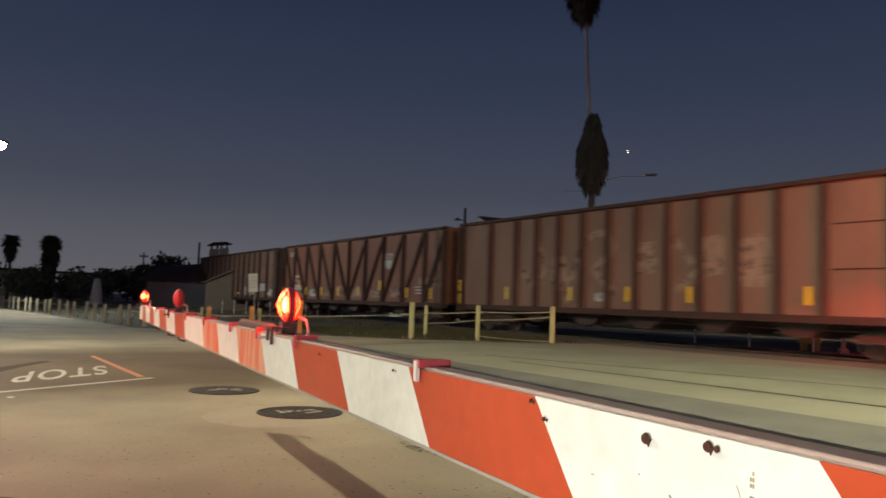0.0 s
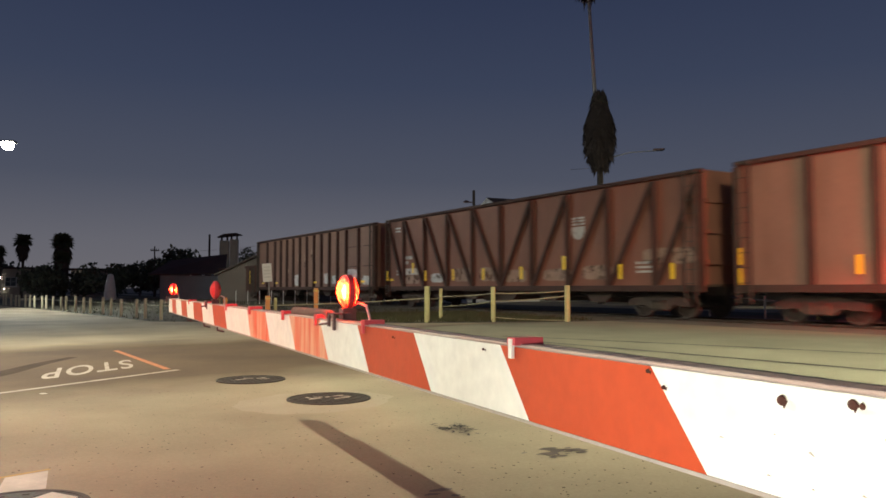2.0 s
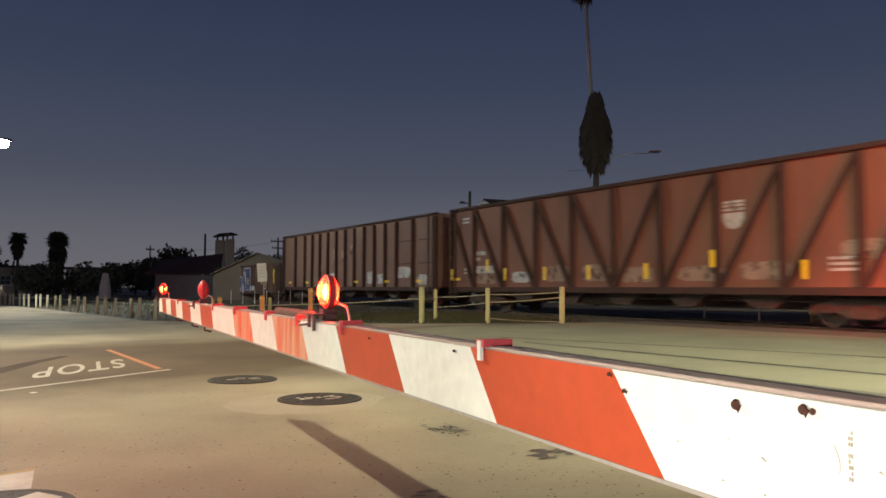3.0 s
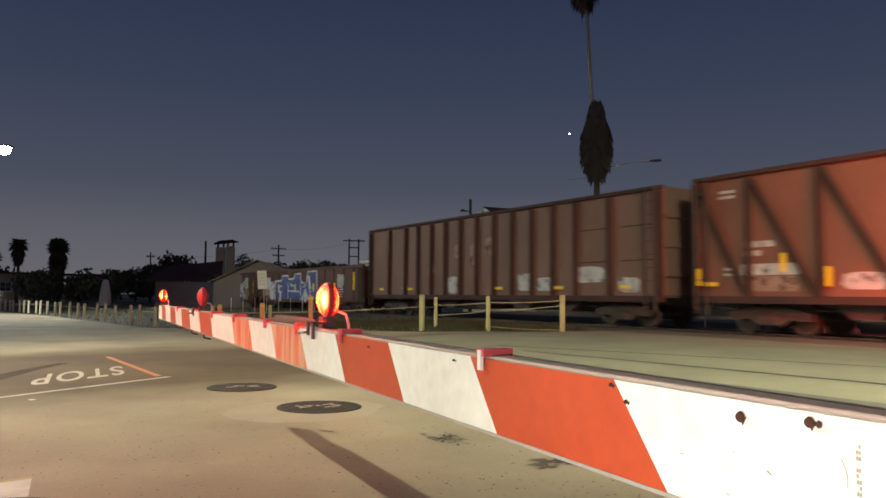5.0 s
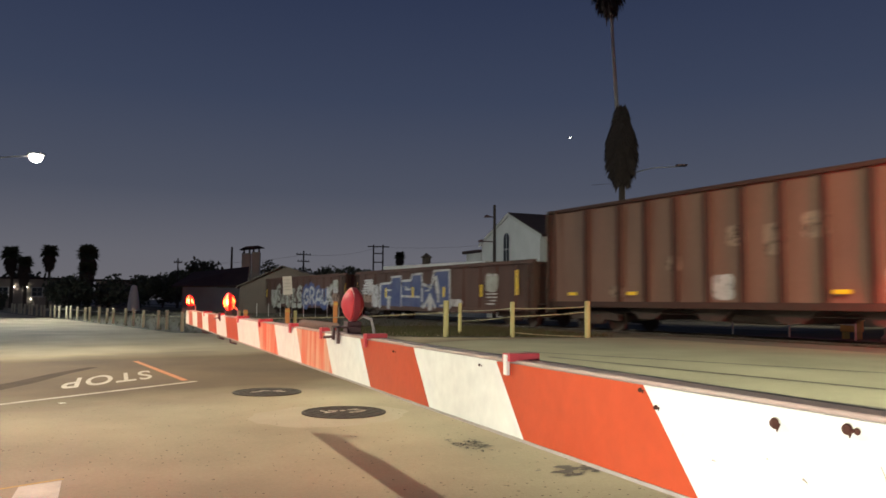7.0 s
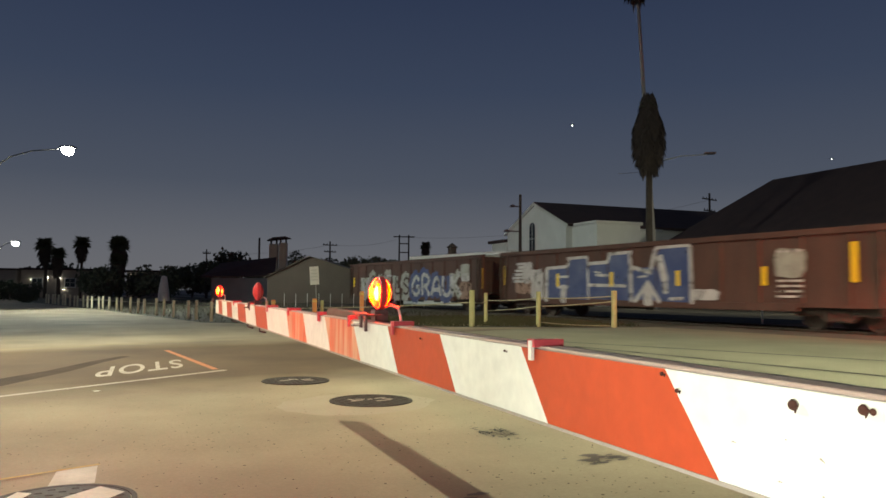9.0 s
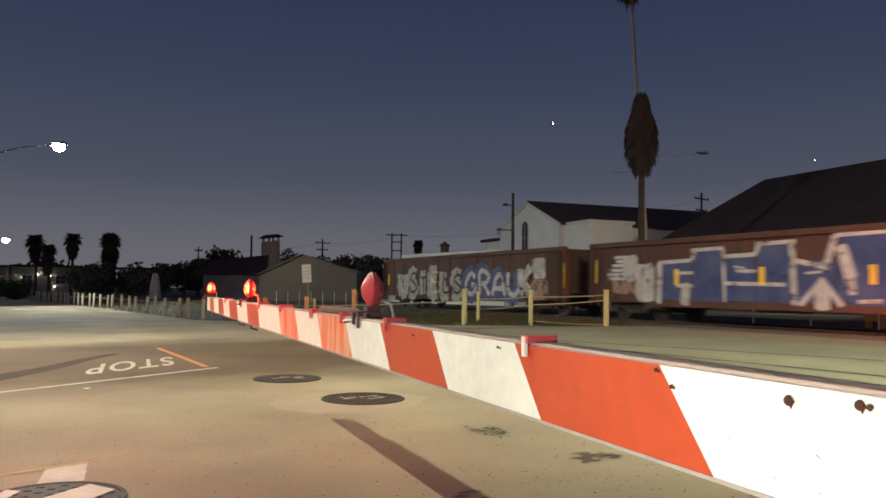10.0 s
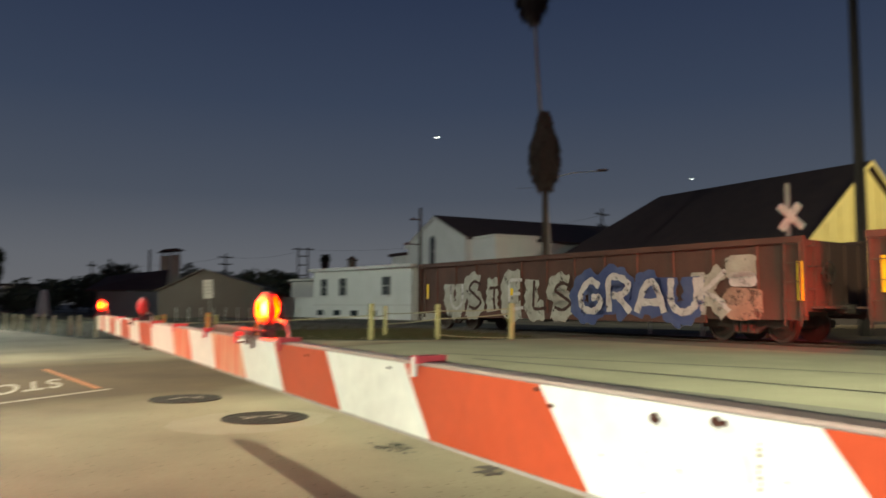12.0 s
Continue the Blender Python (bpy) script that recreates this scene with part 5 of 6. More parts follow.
def wires():
    t = thing("power_lines", pose(0, 0, 0), "thin dark power lines sagging across the sky", "power lines")
    for a, b, sag in (((21.9, 97.7, 7.3), (37.3, 112.8, 9.8), 0.6), ((37.3, 112.8, 9.8), (57.5, 66, 11.6), 1.5), ((5.9, 93.2, 5.6), (21.9, 97.7, 7.3), 0.5), ((33.6, 44.6, 10.2), (31.4, 45.6, 9.95), 0.05)):
        bm = B()
        a, b = Vector(a), Vector(b)
        rod(bm, [tuple(a.lerp(b, i / 12) - Vector((0, 0, sag * 4 * (i / 12) * (1 - i / 12)))) for i in range(13)], 0.013, 5)
        part("wire", bm, CABLE, t)


wires()


# ---- buildings ----
def window(parent, name, m, w, h, arched=False):
    """A window in its own frame, its face along local -y."""
    t = new(name)
    t.parent, t.matrix_basis = parent, m
    def outline(k, y):
        pts = [(-w / 2 * k, y, -h / 2 - (k - 1) * 0.3), (w / 2 * k, y, -h / 2 - (k - 1) * 0.3)]
        if arched:
            pts += [(w / 2 * k * math.cos(a), y, h / 2 - w / 2 + w / 2 * k * math.sin(a)) for a in [i * math.pi / 10 for i in range(11)]]
        else:
            pts += [(w / 2 * k, y, h / 2 + (k - 1) * 0.3), (-w / 2 * k, y, h / 2 + (k - 1) * 0.3)]
        return pts
    bm = B()
    prism(bm, outline(1.18, 0.02), (0, -0.08, 0))
    part("frame", bm, TRIM_WHITE, t)
    bm = B()
    prism(bm, outline(1.0, -0.061), (0, -0.01, 0))
    part("pane", bm, GLASS_DARK, t)
    bm = B()
    block(bm, -0.018, -0.085, -h / 2, 0.018, -0.072, h / 2)
    block(bm, -w / 2, -0.085, -0.018, w / 2, -0.072, 0.018)
    part("glazing_bar", bm, TRIM_WHITE, t)
    bm = B()
    block(bm, -w * 0.65, -0.16, -h / 2 - 0.14, w * 0.65, -0.06, -h / 2 - 0.06)
    part("sill", bm, TRIM_WHITE, t)
    return t


def build_church():
    t = thing("white_house", pose(0, 0, 0), "white stucco house with a steep gable and arched window", "house", "houses")
    g = ground_z(35, 52)
    bm = B()
    prism(bm, [(29, 49, g), (29, 59, g), (29, 59, 6.35), (29, 54, 8.35), (29, 49, 6.35)], (19, 0, 0))
    part("wall", bm, STUCCO, t)
    for s, (ya, yb) in enumerate(((48.6, 54.0), (59.4, 54.0))):
        bm = B()
        za, zb = 6.23, 8.45
        prism(bm, [(28.94, ya, za), (28.94, yb, zb), (28.94, yb, zb + 0.2), (28.94, ya, za + 0.2)], (19.66, 0, 0))
        part("roof", bm, ROOF_DARK, t, "dark shingle roof slope")
        bm = B()
        prism(bm, [(28.86, ya, za - 0.12), (28.86, yb, zb - 0.12), (28.86, yb, zb + 0.13), (28.86, ya, za + 0.13)], (0.07, 0, 0))
        part("verge_board", bm, TRIM_WHITE, t)
    window(t, "window", pose(29, 54.3, 5.6, 0, 0, -90), 0.95, 2.7, True)
    annex = thing("white_house", pose(0, 0, 0), "flat-roofed white stucco wing beside the gabled house", "house", "houses")
    for x0, x1, y0, y1, z in ((29.55, 33.3, 45.6, 49, 6.2), (33.3, 36.5, 47.4, 49, 5.9)):
        bm = B()
        block(bm, x0, y0, g, x1, y1 - 0.01, z)
        part("wall", bm, STUCCO, annex)
        bm = B()
        block(bm, x0 - 0.15, y0 - 0.15, z, x1 + 0.15, y1 - 0.01, z + 0.22)
        part("cornice", bm, TRIM_WHITE, annex)
    side = thing("white_house", pose(0, 0, 0), "small stepped white wing at the gable's corner", "house", "houses")
    bm = B()
    block(bm, 28.9, 59.0, g, 33, 62.0, 5.6)
    part("wall", bm, STUCCO, side)
    bm = B()
    block(bm, 28.6, 59.0, 5.6, 33.2, 62.3, 5.85)
    part("roof", bm, ROOF_DARK, side)


build_church()


def build_low_house():
    t = thing("bungalow", pose(0, 0, 0), "low white bungalow with dark windows behind the railway", "house", "houses")
    a, b = Vector((19.2, 55.8)), Vector((22.0, 44.2))
    d = (b - a).normalized()
    turn = math.degrees(math.atan2(d.y, d.x))
    L = (b - a).length
    g = ground_z(22, 50)
    t.matrix_basis = pose(a.x, a.y, g, 0, 0, turn)
    bm = B()
    block(bm, 0, 0, 0, L, 7, 3.55)
    part("wall", bm, STUCCO, t)
    bm = B()
    block(bm, -0.3, -0.35, 3.55, L + 0.3, 7.3, 3.78)
    part("roof", bm, TRIM_WHITE, t, "flat white roof edge")
    bm = B()
    block(bm, -0.02, -0.05, 0.95, L + 0.02, 0.0, 1.07)
    part("ledge", bm, TRIM_WHITE, t)
    for x in (1.5, 4.0, 9.2):
        window(t, "window", pose(x, 0, 2.35, 0, 0, 0), 0.85, 1.25)
    for x in (1.0, 3.2, 5.4, 7.6):
        bm = B()
        block(bm, x - 0.45, -0.03, 0.22, x + 0.45, 0.01, 0.62)
        part("foundation_vent", bm, GLASS_DARK, t)
    bm = B()
    block(bm, -5.5, 0.6, 0, -0.01, 5, 1.55)
    part("low_wall", bm, STUCCO, t)
    bm = B()
    block(bm, -5.5, 0.5, 1.55, -0.02, 5.1, 1.65)
    part("low_wall_cap", bm, TRIM_WHITE, t)
    bm = B()
    lathe(bm, [(0.35, 3.78), (0.35, 4.5), (0.5, 4.55), (0.05, 4.9)], "z", 10, (1.6, 2.5, 0))
    part("vent_stack", bm, BARK, t, "dark roof vent")


build_low_house()


def build_yellow_house():
    t = thing("yellow_house", pose(0, 0, 0), "large house with a steep dark roof and a yellow gable", "house", "houses")
    g = ground_z(39, 30)
    x0, x1, y0, y1, ze, zr = 32.6, 45.4, 23.4, 45.0, 3.75, 9.0
    bm = B()
    block(bm, x0, y0 + 0.3, g + 1.7, x1, y1, ze)
    part("wall", bm, YELLOW_WALL, t)
    # dark lower wall added so that no yellow shows beneath the train
    bm = B()
    block(bm, x0 - 0.06, y0 + 0.24, g, x1 + 0.06, y1 + 0.06, g + 1.7)
    part("added_lower_wall", bm, LOWER_WALL_DARK, t, "added dark brown lower wall")
    bm = B()
    prism(bm, [(x0, y0, g + 1.7), (x1, y0, g + 1.7), (x1, y0, ze), (39, y0, zr - 0.1), (x0, y0, ze)], (0, 0.3, 0))
    gable = part("gable_wall", bm, YELLOW_WALL, t, "yellow sided gable wall")
    for i in range(11):
        x = x0 + 0.6 + i * 1.15
        bm = B()
        top = ze + (zr - ze) * (1 - abs(x - 39) / 6.4) - 0.25
        block(bm, x - 0.06, y0 - 0.05, g + 1.7, x + 0.06, y0, top)
        part("batten", bm, YELLOW_WALL, gable)
    oh = 0.5
    bm = B()
    v = [bm.verts.new(p) for p in ((x0 - oh, y0 - 0.4, ze - 0.4), (39, y0 - 0.4, zr), (39, 38.5, zr), (x0 - oh, y1 + oh, ze - 0.4), (x1 + oh, y1 + oh, ze - 0.4), (x1 + oh, y0 - 0.4, ze - 0.4))]
    w = [bm.verts.new(q.co - Vector((0, 0, 0.2))) for q in v]
    for f in ((0, 1, 2, 3), (3, 2, 4), (4, 2, 1, 5)):
        bm.faces.new([v[i] for i in f])
        bm.faces.new([w[i] for i in reversed(f)])
    for i, j in ((0, 1), (1, 5), (5, 4), (4, 3), (3, 0)):
        bm.faces.new((v[i], v[j], w[j], w[i]))
    part("roof", bm, ROOF_DARK, t, "steep dark hipped roof")
    bm = B()
    block(bm, x0 - oh - 0.10, y0 - 0.4, ze - 0.62, x0 - oh - 0.004, y1 + oh, ze - 0.40)
    part("gutter", bm, TRIM_WHITE, t, "pale eave gutter")
    for s in (-1, 1):
        bm = B()
        xe = x0 - oh if s < 0 else x1 + oh
        prism(bm, [(xe, y0 - 0.44, ze - 0.62), (39, y0 - 0.44, zr - 0.22), (39, y0 - 0.44, zr + 0.04), (xe, y0 - 0.44, ze - 0.36)], (0, 0.035, 0))
        part("verge_board", bm, YELLOW_WALL, t)


build_yellow_house()


def build_shed():
    t = thing("shed", pose(8.3, 60.3, ground_z(8.3, 60.3), 0, 0, -21), "grey-brown corrugated metal shed with a low gable", "shed", "sheds")
    W, H, P = 7.75, 2.1, 3.7
    bm = B()
    prism(bm, [(0, 0, 0), (W, 0, 0), (W, 0, H + 0.25), (W * 0.43, 0, P), (0, 0, H)], (0, 16, 0))
    wall = part("wall", bm, SHED_WALL, t)
    for i in range(38):
        x = 0.1 + i * (W - 0.2) / 37
        top = H + (P - H) * (x / (W * 0.43)) if x < W * 0.43 else P + (H + 0.25 - P) * (x - W * 0.43) / (W * 0.57)
        bm = B()
        block(bm, x - 0.05, -0.03, 0.02, x + 0.05, 0, top - 0.05)
        part("corrugation", bm, SHED_WALL, wall)
    for xa, za, xb, zb in ((-0.25, H - 0.1, W * 0.43, P + 0.02), (W * 0.43, P + 0.02, W + 0.25, H + 0.17)):
        bm = B()
        prism(bm, [(xa, -0.3, za), (xb, -0.3, zb), (xb, -0.3, zb + 0.08), (xa, -0.3, za + 0.08)], (0, 16.5, 0))
        part("roof", bm, SHED_WALL, t)
    t = thing("shed", pose(4.6, 68.0, ground_z(4.6, 68), 0, 0, -12), "long pale metal shed with a dark roof behind the fence", "shed", "sheds")
    bm = B()
    block(bm, 0, 0, 0, 5.2, 14, 2.1)
    part("wall", bm, SHED_PALE, t)
    bm = B()
    prism(bm, [(-0.9, -0.3, 2.1), (5.4, -0.3, 2.2), (5.4, 3, 4.0), (0.5, 3, 3.4)], (0, 0, 0.12))
    part("roof", bm, ROOF_DARK, t)
    t = thing("shed", pose(0.82, 73.5, ground_z(0, 73), 0, 0, 0), "small white tapered tank shelter with a narrow top", "shed", "sheds")
    bm = B()
    lathe(bm, [(0.52, 0), (0.50, 0.7), (0.36, 1.7), (0.24, 2.3), (0.06, 2.38)], "z", 14)
    part("shell", bm, SIGN_WHITE, t)
    t = thing("flat_building", pose(28.5, 66, ground_z(28, 66), 0, 0, -18), "long low building with a pale roof behind the railway", "house", "houses")
    bm = B()
    block(bm, -7.5, 0, 0, 2, 9, 3.2)
    part("wall", bm, STUCCO, t)
    bm = B()
    prism(bm, [(-7.8, -0.4, 3.2), (2.2, -0.4, 3.9), (2.2, 9, 3.9), (-7.8, 9, 3.2)], (0, 0, 0.18))
    part("roof", bm, SIGN_WHITE, t, "pale sloping roof")


build_shed()


def build_tower():
    t = thing("twin_tower", pose(12.2, 85.5, ground_z(12, 85), 0, 0, -15), "pair of tan square towers under one flat cap beyond the shed", "tower")
    for x, half, h in ((0.45, 0.47, 6.25), (1.50, 0.43, 6.4)):
        bm = B()
        block(bm, x - half, -0.6, 0, x + half, 0.6, h)
        shaft = part("shaft", bm, TOWER_WALL, t)
        for k in (-0.27, 0.0, 0.27):
            bm = B()
            block(bm, x + k - 0.05, -0.65, 0.5, x + k + 0.05, -0.6, h - 0.2)
            part("pilaster", bm, TOWER_WALL, shaft)
        for k in (-0.3, 0.3):
            bm = B()
            block(bm, x + k - 0.05, -0.5, h, x + k + 0.05, 0.5, 6.68 + 0.12 * (x + k))
            part("cap_post", bm, ROOF_DARK, t)
    bm = B()
    prism(bm, [(-0.3, -0.9, 6.62), (2.35, -0.9, 6.92), (1.75, -0.9, 7.12), (0.4, -0.9, 6.98)], (0, 1.8, 0))
    part("cap", bm, ROOF_DARK, t, "flat dark cap over both shafts")


build_tower()


def far_block(x, y, w, d, h, mat_, label, turn=0, lights=()):
    t = thing("far_building", pose(x, y, ground_z(x, y), 0, 0, turn), label, "building", "far buildings")
    bm = B()
    block(bm, 0, 0, 0, w, d, h)
    part("wall", bm, mat_, t)
    bm = B()
    block(bm, -0.2, -0.2, h, w + 0.2, d + 0.2, h + 0.25)
    part("roof", bm, ROOF_DARK, t)
    for lx, lz, r in lights:
        bm = B()
        lathe(bm, [(r, -0.12), (r * 0.7, -0.25), (r * 0.2, -0.3)], "y", 8, (lx, 0, lz))
        part("wall_lamp", bm, BRAKE_GLOW, t, "small glowing wall lamp")
    for k in range(max(2, int(w / 4))):
        window(t, "window", pose(2 + k * 4.0, 0, h * 0.55, 0, 0, 0), 1.2, 1.1)


far_block(-28, 112, 11.5, 10, 3.6, FAR_WALL, "distant pinkish plaster building", -6)
far_block(-16.2, 112, 8.5, 10, 3.7, FAR_WALL, "distant pale building with small lamps on its wall", -6, ((3.3, 2.7, 0.035), (4.8, 2.6, 0.03), (5.3, 1.1, 0.028), (1.2, 2.4, 0.02)))
far_block(-3.2, 108, 5.0, 6, 3.4, FAR_WALL, "distant plain house among trees", -6, ((0.8, 2.4, 0.05),))


# ---- plants ----
def fan(bm, base, direction, length, width, droop, rnd):
    """One fan leaf: a bent blade of five narrow fingers."""
    d = Vector(direction).normalized()
    side = d.cross(Vector((0, 0, 1)))
    side = side.normalized() if side.length > 0.01 else Vector((1, 0, 0))
    for k in range(5):
        a = (k - 2) * 0.30
        e = (d * math.cos(a) + side * math.sin(a)).normalized()
        l = length * rnd.uniform(0.75, 1.05)
        mid = Vector(base) + d * length * 0.35 + e * l * 0.3
        tip = Vector(base) + d * length * 0.35 + e * l * 0.75 - Vector((0, 0, droop * l))
        s = e.cross(Vector((0, 0, 1)))
        s = (s.normalized() if s.length > 0.01 else side) * width
        q = [bm.verts.new(p) for p in (Vector(base), mid - s, tip, mid + s)]
        bm.faces.new(q)


def palm(x, y, h, crown_r, skirt, label, trunk=0.2, seed=0, spike=0.0, dense=60, lean=(0.0, 0.0), bark=None):
    """A fan palm: slim trunk, a hanging skirt of dead leaves, a head of green fans."""
    rnd = random.Random(seed)
    t = thing("palm_tree", pose(x, y, ground_z(x, y)), label, "palm tree", "palm trees")
    bm = B()
    pts, rs = [], []
    for i in range(15):
        k = i / 14
        pts.append((0.2 * math.sin(k * 2 + seed) * k + lean[0] * k, 0.15 * math.sin(k * 3 + seed) * k + lean[1] * k, h * k))
        rs.append(trunk * (1.25 - 0.45 * k) * (1 + 0.05 * math.sin(i * 5)))
    rod(bm, pts, rs, 9)
    top = Vector(pts[-1])
    part("trunk", bm, bark or BARK, t)
    bm = B()
    for i in range(int(dense * 3)):
        k = rnd.random()
        a = rnd.uniform(0, math.tau)
        base = top + Vector((math.cos(a) * trunk, math.sin(a) * trunk, -skirt * k))
        wide = crown_r * 0.6 * (1 - k) ** 0.8
        fan(bm, base, (math.cos(a) * wide, math.sin(a) * wide, -0.75 * crown_r), crown_r * rnd.uniform(0.55, 0.85), 0.05 * crown_r + 0.04, 0.25, rnd)
    part("dead_skirt", bm, PALM_DEAD, t, "hanging skirt of dead brown fronds")
    bm = B()
    for i in range(dense * 3):
        a, up = rnd.uniform(0, math.tau), rnd.uniform(-0.6, 1.6)
        fan(bm, top + Vector((0, 0, 0.1)), (math.cos(a), math.sin(a), up), crown_r * rnd.uniform(0.5, 0.95), 0.07 * crown_r + 0.04, 0.16, rnd)
    part("crown", bm, PALM_GREEN, t, "dark green fan fronds")
    if spike:
        bm = B()
        for i in range(5):
            a = rnd.uniform(0, math.tau)
            fan(bm, top, (0.05 * math.cos(a), 0.05 * math.sin(a), 1), spike * rnd.uniform(0.8, 1), 0.05, 0.0, rnd)
        part("spear_leaf", bm, PALM_GREEN, t)
    return t


def thick_palm(x, y, z_top, length, r, label, seed, trunk=0.3):
    """A fan palm whose dead leaves wrap most of its height in a spindle."""
    rnd = random.Random(seed)
    t = thing("palm_tree", pose(x, y, ground_z(x, y)), label, "palm tree", "palm trees")
    h = z_top - 0.8
    bm = B()
    rod(bm, [(0.02 * math.sin(i), 0.02 * math.cos(i), h * i / 12) for i in range(13)], [trunk * (1.15 - 0.3 * i / 12) * (1 + 0.05 * math.sin(i * 4)) for i in range(13)], 10)
    part("trunk", bm, BARK, t)
    bm = B()
    for i in range(420):
        k = rnd.random()
        z = z_top - 0.5 - length * k
        # widest at the lower third, slim at the head
        wide = r * (0.45 + 0.55 * smooth(0.0, 0.45, k)) * (1 - 0.65 * smooth(0.75, 1.0, k))
        a = rnd.uniform(0, math.tau)
        base = Vector((math.cos(a) * wide * 0.55, math.sin(a) * wide * 0.55, z + 0.5))
        fan(bm, base, (math.cos(a) * wide * 0.5, math.sin(a) * wide * 0.5, -0.9), rnd.uniform(0.8, 1.15), 0.09, 0.1, rnd)
    part("dead_skirt", bm, PALM_DEAD, t, "thick spindle of hanging dead fronds")
    bm = B()
    for i in range(70):
        a, up = rnd.uniform(0, math.tau), rnd.uniform(0.2, 2.0)
        fan(bm, (0, 0, h - 0.3), (math.cos(a), math.sin(a), up), r * rnd.uniform(0.5, 0.8), 0.06, 0.1, rnd)
    part("crown", bm, PALM_GREEN, t, "small head of dark green fronds")
    return t


thick_palm(27.75, 37.1, 13.4, 4.3, 0.98, "fan palm with a dense spindle of dead fronds", 3, 0.2)
palm(29.3, 38.35, 23.3, 2.2, 1.6, "very tall fan palm with a brown skirt high above", 0.125, 5, 0, 90, lean=(-1.05, 0.65), bark=HAZED_BARK)
palm(-8.5, 104.2, 6.9, 1.35, 1.3, "distant fan palm with a round head", 0.16, 7)
palm(-12.6, 105.6, 6.6, 1.45, 1.4, "distant fan palm with a round head", 0.17, 8)
palm(-10.9, 104.0, 5.5, 1.25, 2.0, "distant fan palm with a drooping skirt", 0.2, 9)
palm(-3.9, 102.5, 6.7, 1.65, 2.4, "distant bushy palm with a heavy ragged crown", 0.3, 10, 0, 90)
palm(-4.0, 101.5, 4.7, 1.35, 2.4, "distant lower palm below a taller one", 0.3, 14, 0, 90)
palm(33.7, 93.0, 7.0, 0.9, 0.7, "small distant palm behind the roofs", 0.2, 11)


def leafy(bm, centre, r, n, rnd, size):
    for i in range(n):
        v = Vector((rnd.gauss(0, 1), rnd.gauss(0, 1), rnd.gauss(0, 1))).normalized() * r * rnd.uniform(0.55, 1.05)
        c = Vector(centre) + Vector((v.x, v.y, v.z * 0.85))
        a, b = Vector((rnd.gauss(0, 1), rnd.gauss(0, 1), rnd.gauss(0, 1))).normalized(), None
        b = a.cross(Vector((rnd.gauss(0, 1), rnd.gauss(0, 1), rnd.gauss(0, 1)))).normalized()
        s = size * rnd.uniform(0.6, 1.3)
        bm.faces.new([bm.verts.new(c + q) for q in (a * s, b * s * 0.6, -a * s, -b * s * 0.6)])


def tree(x, y, h, w, label, seed, name="tree"):
    """A tree of trunk, limbs and many small leaf sprays in uneven clumps."""
    rnd = random.Random(seed)
    t = thing(name, pose(x, y, ground_z(x, y)), label, "tree" if name == "tree" else "bush", "trees in the distance")
    bm = B()
    rod(bm, [(0, 0, 0), (0.1, 0, h * 0.3), (0.05, 0.1, h * 0.6)], [0.06 * h * 0.5, 0.04 * h * 0.5, 0.02 * h * 0.5], 7)
    clumps = []
    for i in range(11):
        a = rnd.uniform(0, math.tau)
        d = rnd.uniform(0.1, 0.42) * w
        c = (math.cos(a) * d, math.sin(a) * d, h * rnd.uniform(0.38, 0.88))
        clumps.append(c)
        rod(bm, [(0.05, 0, h * 0.3), tuple(0.5 * q + r for q, r in zip(c, (0, 0, h * 0.12))), c], [0.015 * h, 0.01 * h, 0.004 * h], 5)
    part("trunk", bm, BARK, t)
    bm = B()
    for c in clumps + [(0, 0, h * 0.85), (0, 0, h * 0.5), (0, 0, h * 0.3)]:
        leafy(bm, c, w * rnd.uniform(0.15, 0.26), 120, rnd, 0.03 * w + 0.06)
    part("crown", bm, LEAF, t)
    return t


for i, (x, y, h, w, lab) in enumerate((
    (9.0, 97.4, 5.6, 7.0, "dark leafy tree behind the sheds"), (6.2, 96.0, 4.6, 5.0, "dark leafy tree behind the sheds"), (16.6, 93.0, 6.0, 4.5, "dark rounded tree beside the twin tower"),
    (-5.9, 99.0, 3.3, 4.6, "dense dark tree beside the road"), (-4.6, 97.0, 3.6, 6.0, "dense dark tree beside the road"), (-1.6, 100.0, 3.0, 5.0, "dense dark tree beside the road"),
    (1.6, 95.0, 3.5, 6.0, "dark leafy tree behind the fence"), (4.6, 98.0, 3.6, 5.5, "dark leafy tree behind the fence"), (20.0, 78.0, 4.3, 5.0, "dark clipped tree behind the railway"),
    (22.4, 77.0, 4.6, 5.0, "dark clipped tree behind the railway"), (24.5, 78.0, 4.2, 4.5, "dark clipped tree behind the railway"), (-13.0, 124.0, 4.7, 4.0, "dark tree rising behind distant buildings"),
    (13.0, 99.0, 4.4, 5.5, "dark leafy tree behind the sheds"), (-24.0, 125.0, 4.5, 7.0, "distant dark leafy tree beyond"), (-15.0, 128.0, 4.8, 8.0, "distant dark leafy tree beyond"), (28.0, 125.0, 6.0, 9.0, "distant dark leafy tree beyond"))):
    tree(x, y, h, w, lab, 40 + i)
for i, (x, y, h, w) in enumerate(((-14.5, 84.0, 1.7, 4.0), (-11.6, 80.0, 1.5, 3.0), (-19.5, 88.0, 1.3, 4.0), (-10.2, 72.0, 0.9, 2.0))):
    tree(x, y, h, w, "low dark bush at the roadside", 70 + i, "bush")


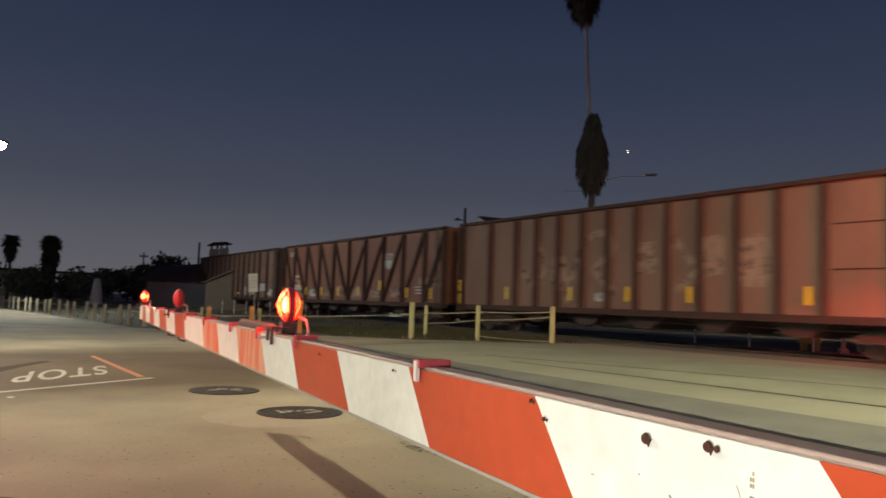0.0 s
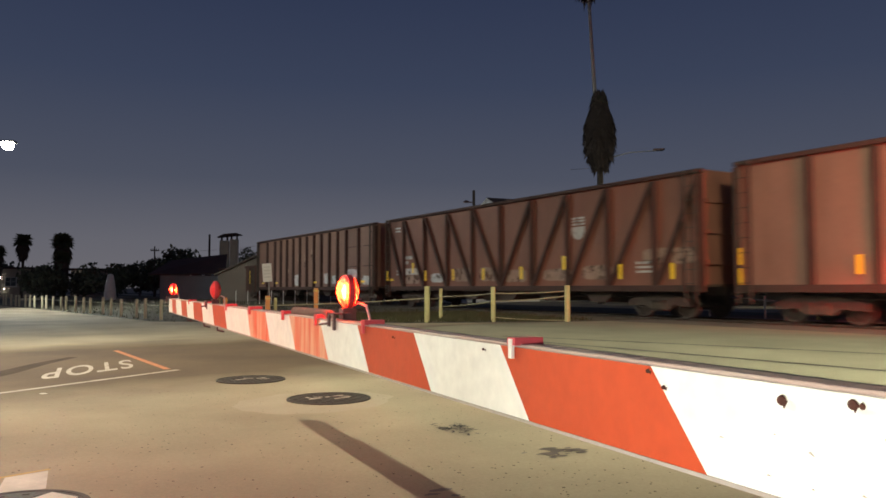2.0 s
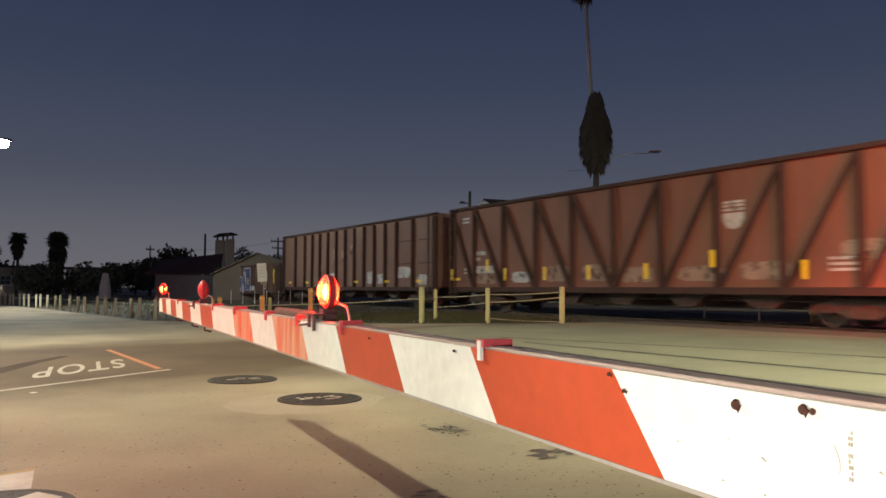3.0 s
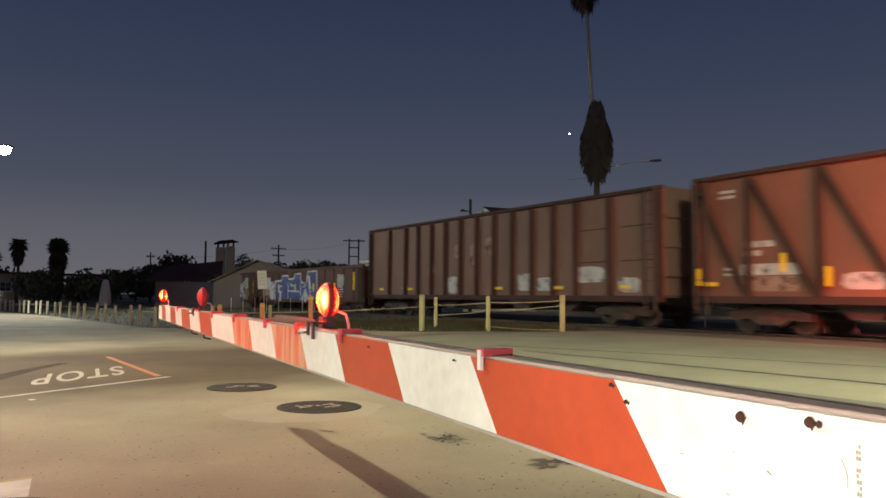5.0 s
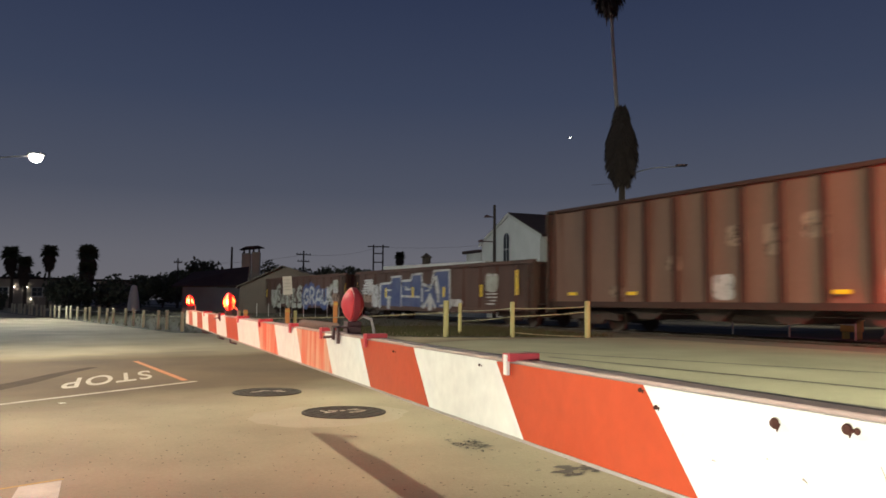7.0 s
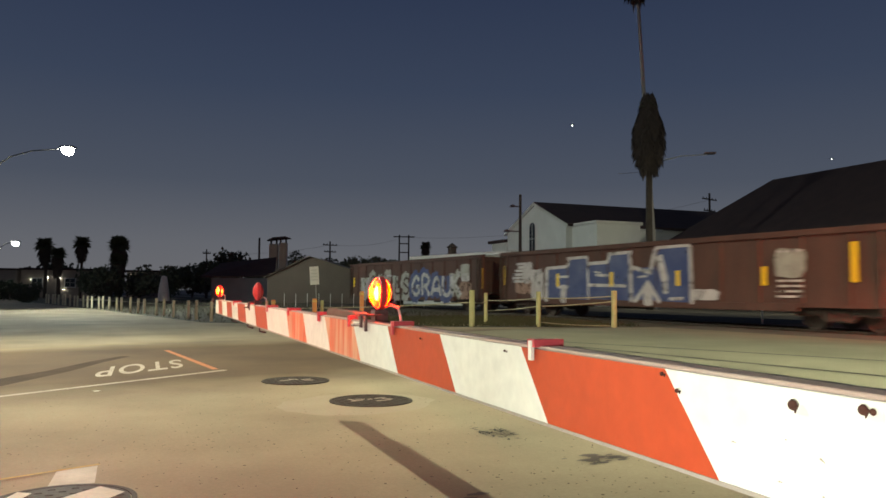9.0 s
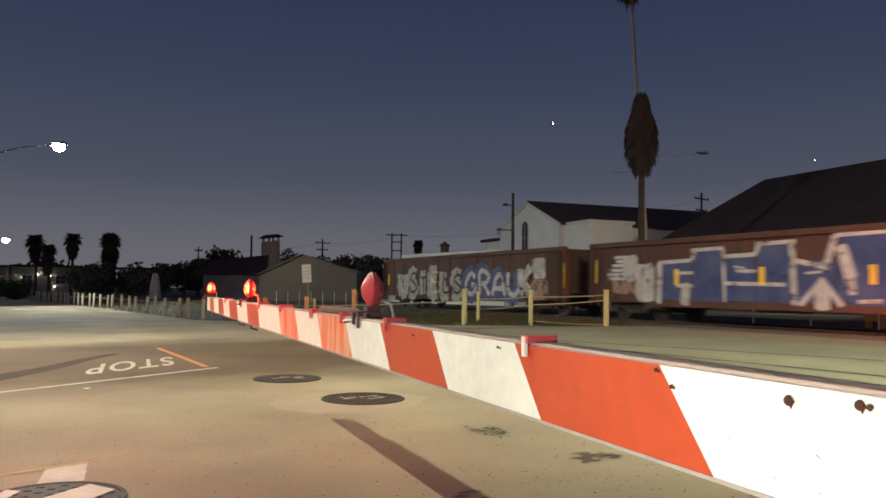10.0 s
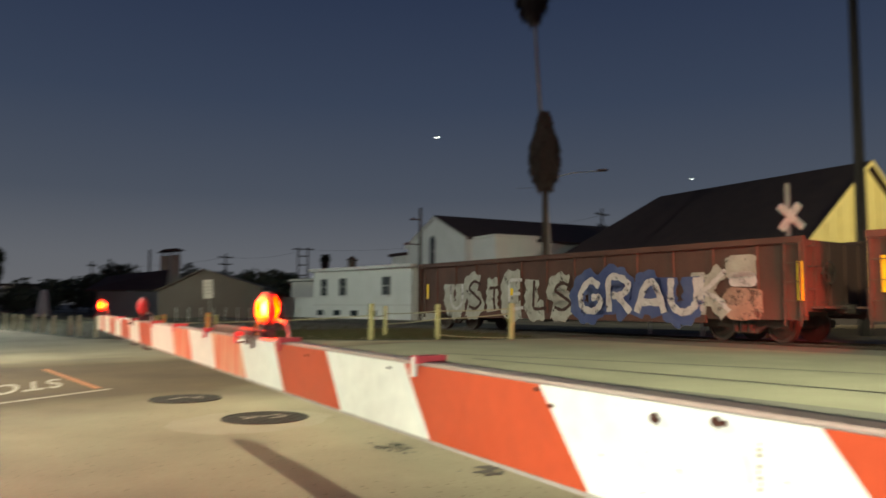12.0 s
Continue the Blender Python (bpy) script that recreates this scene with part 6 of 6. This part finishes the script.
def build_grass():
    """Thin dry tufts over the dirt by the fences."""
    rnd = random.Random(21)
    bm = B()
    n = 0
    while n < 9000:
        k = rnd.random()
        if k < 0.6:
            x, y = rnd.uniform(6.5, 13.5), rnd.uniform(18.4, 27)
            q = (Vector((x, y)) - P0) @ ACROSS
            if q > -0.6 or y < 19.6 - 0.38 * (x - 8.3) or (y - 19.3) * -3.6 > (x - 8.3) * 4.4:
                continue
        else:
            u = rnd.uniform(8, 60)
            p = on_track(u, rnd.uniform(-14, -1))
            x, y = p.x, p.y
            if (y - 28.1) * 0.247 + (x - 1.3) * 0.969 < 0.1 or (y < 28.1 and (y - 19.3) * -3.6 > (x - 8.3) * 4.4):
                continue
        n += 1
        z = ground_z(x, y) + 0.004
        for b in range(3):
            a, h = rnd.uniform(0, math.tau), rnd.uniform(0.04, 0.16)
            d = Vector((math.cos(a), math.sin(a), 0))
            s = Vector((-d.y, d.x, 0)) * 0.012
            o = Vector((x, y, z))
            bm.faces.new([bm.verts.new(v) for v in (o - s, o + s, o + d * h * 0.5 + Vector((0, 0, h)))])
    tagged(part("grass", bm, GRASS), "thin dry grass tufts along the railway", "grass", kind="stuff")


build_grass()


# ---- aircraft far away ----
def aircraft(name_label, r):
    t = thing("aircraft", pose(0, 0, 0), name_label, "aircraft", "aircraft in the sky")
    bm = B()
    rod(bm, [(-5, 0, 0), (-3, 0, 0), (4, 0, 0), (6, 0, 0.3)], [0.2, 0.8, 0.8, 0.2], 8)
    part("fuselage", bm, LAMP_GREY, t)
    bm = B()
    prism(bm, [(-1.5, -6, 0), (1.0, -6, 0), (1.8, 6, 0), (-1.5, 6, 0)], (0, 0, 0.25))
    part("wing", bm, LAMP_GREY, t)
    bm = B()
    lathe(bm, [(0.2 * r, -r), (0.85 * r, -0.6 * r), (1.15 * r, 0), (0.85 * r, 0.6 * r), (0.2 * r, r)], "z", 12, (0, 0, -1.2))
    part("landing_light", bm, BRAKE_GLOW, t, "bright landing light")
    return t


PLANE_A, PLANE_B = aircraft("distant aircraft seen as a white light", 0.62), aircraft("very distant aircraft seen as a faint light", 0.4)
PLANE_A_WAY = [(i, (930 - 19.3 * i, 1135 + 12.5 * i, 307 + 2.0 * i, 0, 0, 150)) for i in range(13)]
PLANE_B_WAY = [(i, (1424 - 9.5 * i, 1067 + 11.0 * i, 287.5, 0, 0, 130)) for i in range(13)]


# ---- what moves ----
def motions():
    for car, c in CARS:
        rows = []
        for i in range(13):
            p = on_track(c - SPEED * i, 1.55)
            rows.append((i, pose(p.x, p.y, RAIL_TOP, 0, 0, TURN)))
        walk(car, rows)
    # rolling wheels
    steps = 180
    for w in WHEELSETS:
        x, y, z = w.matrix_basis.translation
        walk(w, [(12 * i / steps, pose(x, y, z) @ Matrix.Rotation(SPEED * 12 * i / steps / 0.42, 4, "X")) for i in range(steps + 1)])
    # the gate lamps flash in turn: the bulb stands up when lit and sinks into its socket when dark
    for el, phase, r in GLOWS:
        low = -0.088
        rows = [(0.0, 0.0 if phase == 0 else low)]
        for k in range(9):
            on, off = (1.367 + 1.5 * (k - 1), 2.133 + 1.5 * (k - 1)) if phase == 0 else (0.6 + 1.5 * (k - 1), 1.433 + 1.5 * (k - 1))
            for s, a, b in ((on, low, 0.0), (off, 0.0, low)):
                if 0.1 < s < 11.96:
                    rows += [(s, a), (s + 1 / 30, b)]
        rows.append((12.0, rows[-1][1]))
        rows.sort()
        walk(el, [(s, pose(0, 0, z)) for s, z in rows])
    # two aircraft drift across the sky
    walk(PLANE_A, [(t, pose(*p)) for t, p in PLANE_A_WAY])
    walk(PLANE_B, [(t, pose(*p)) for t, p in PLANE_B_WAY])


motions()
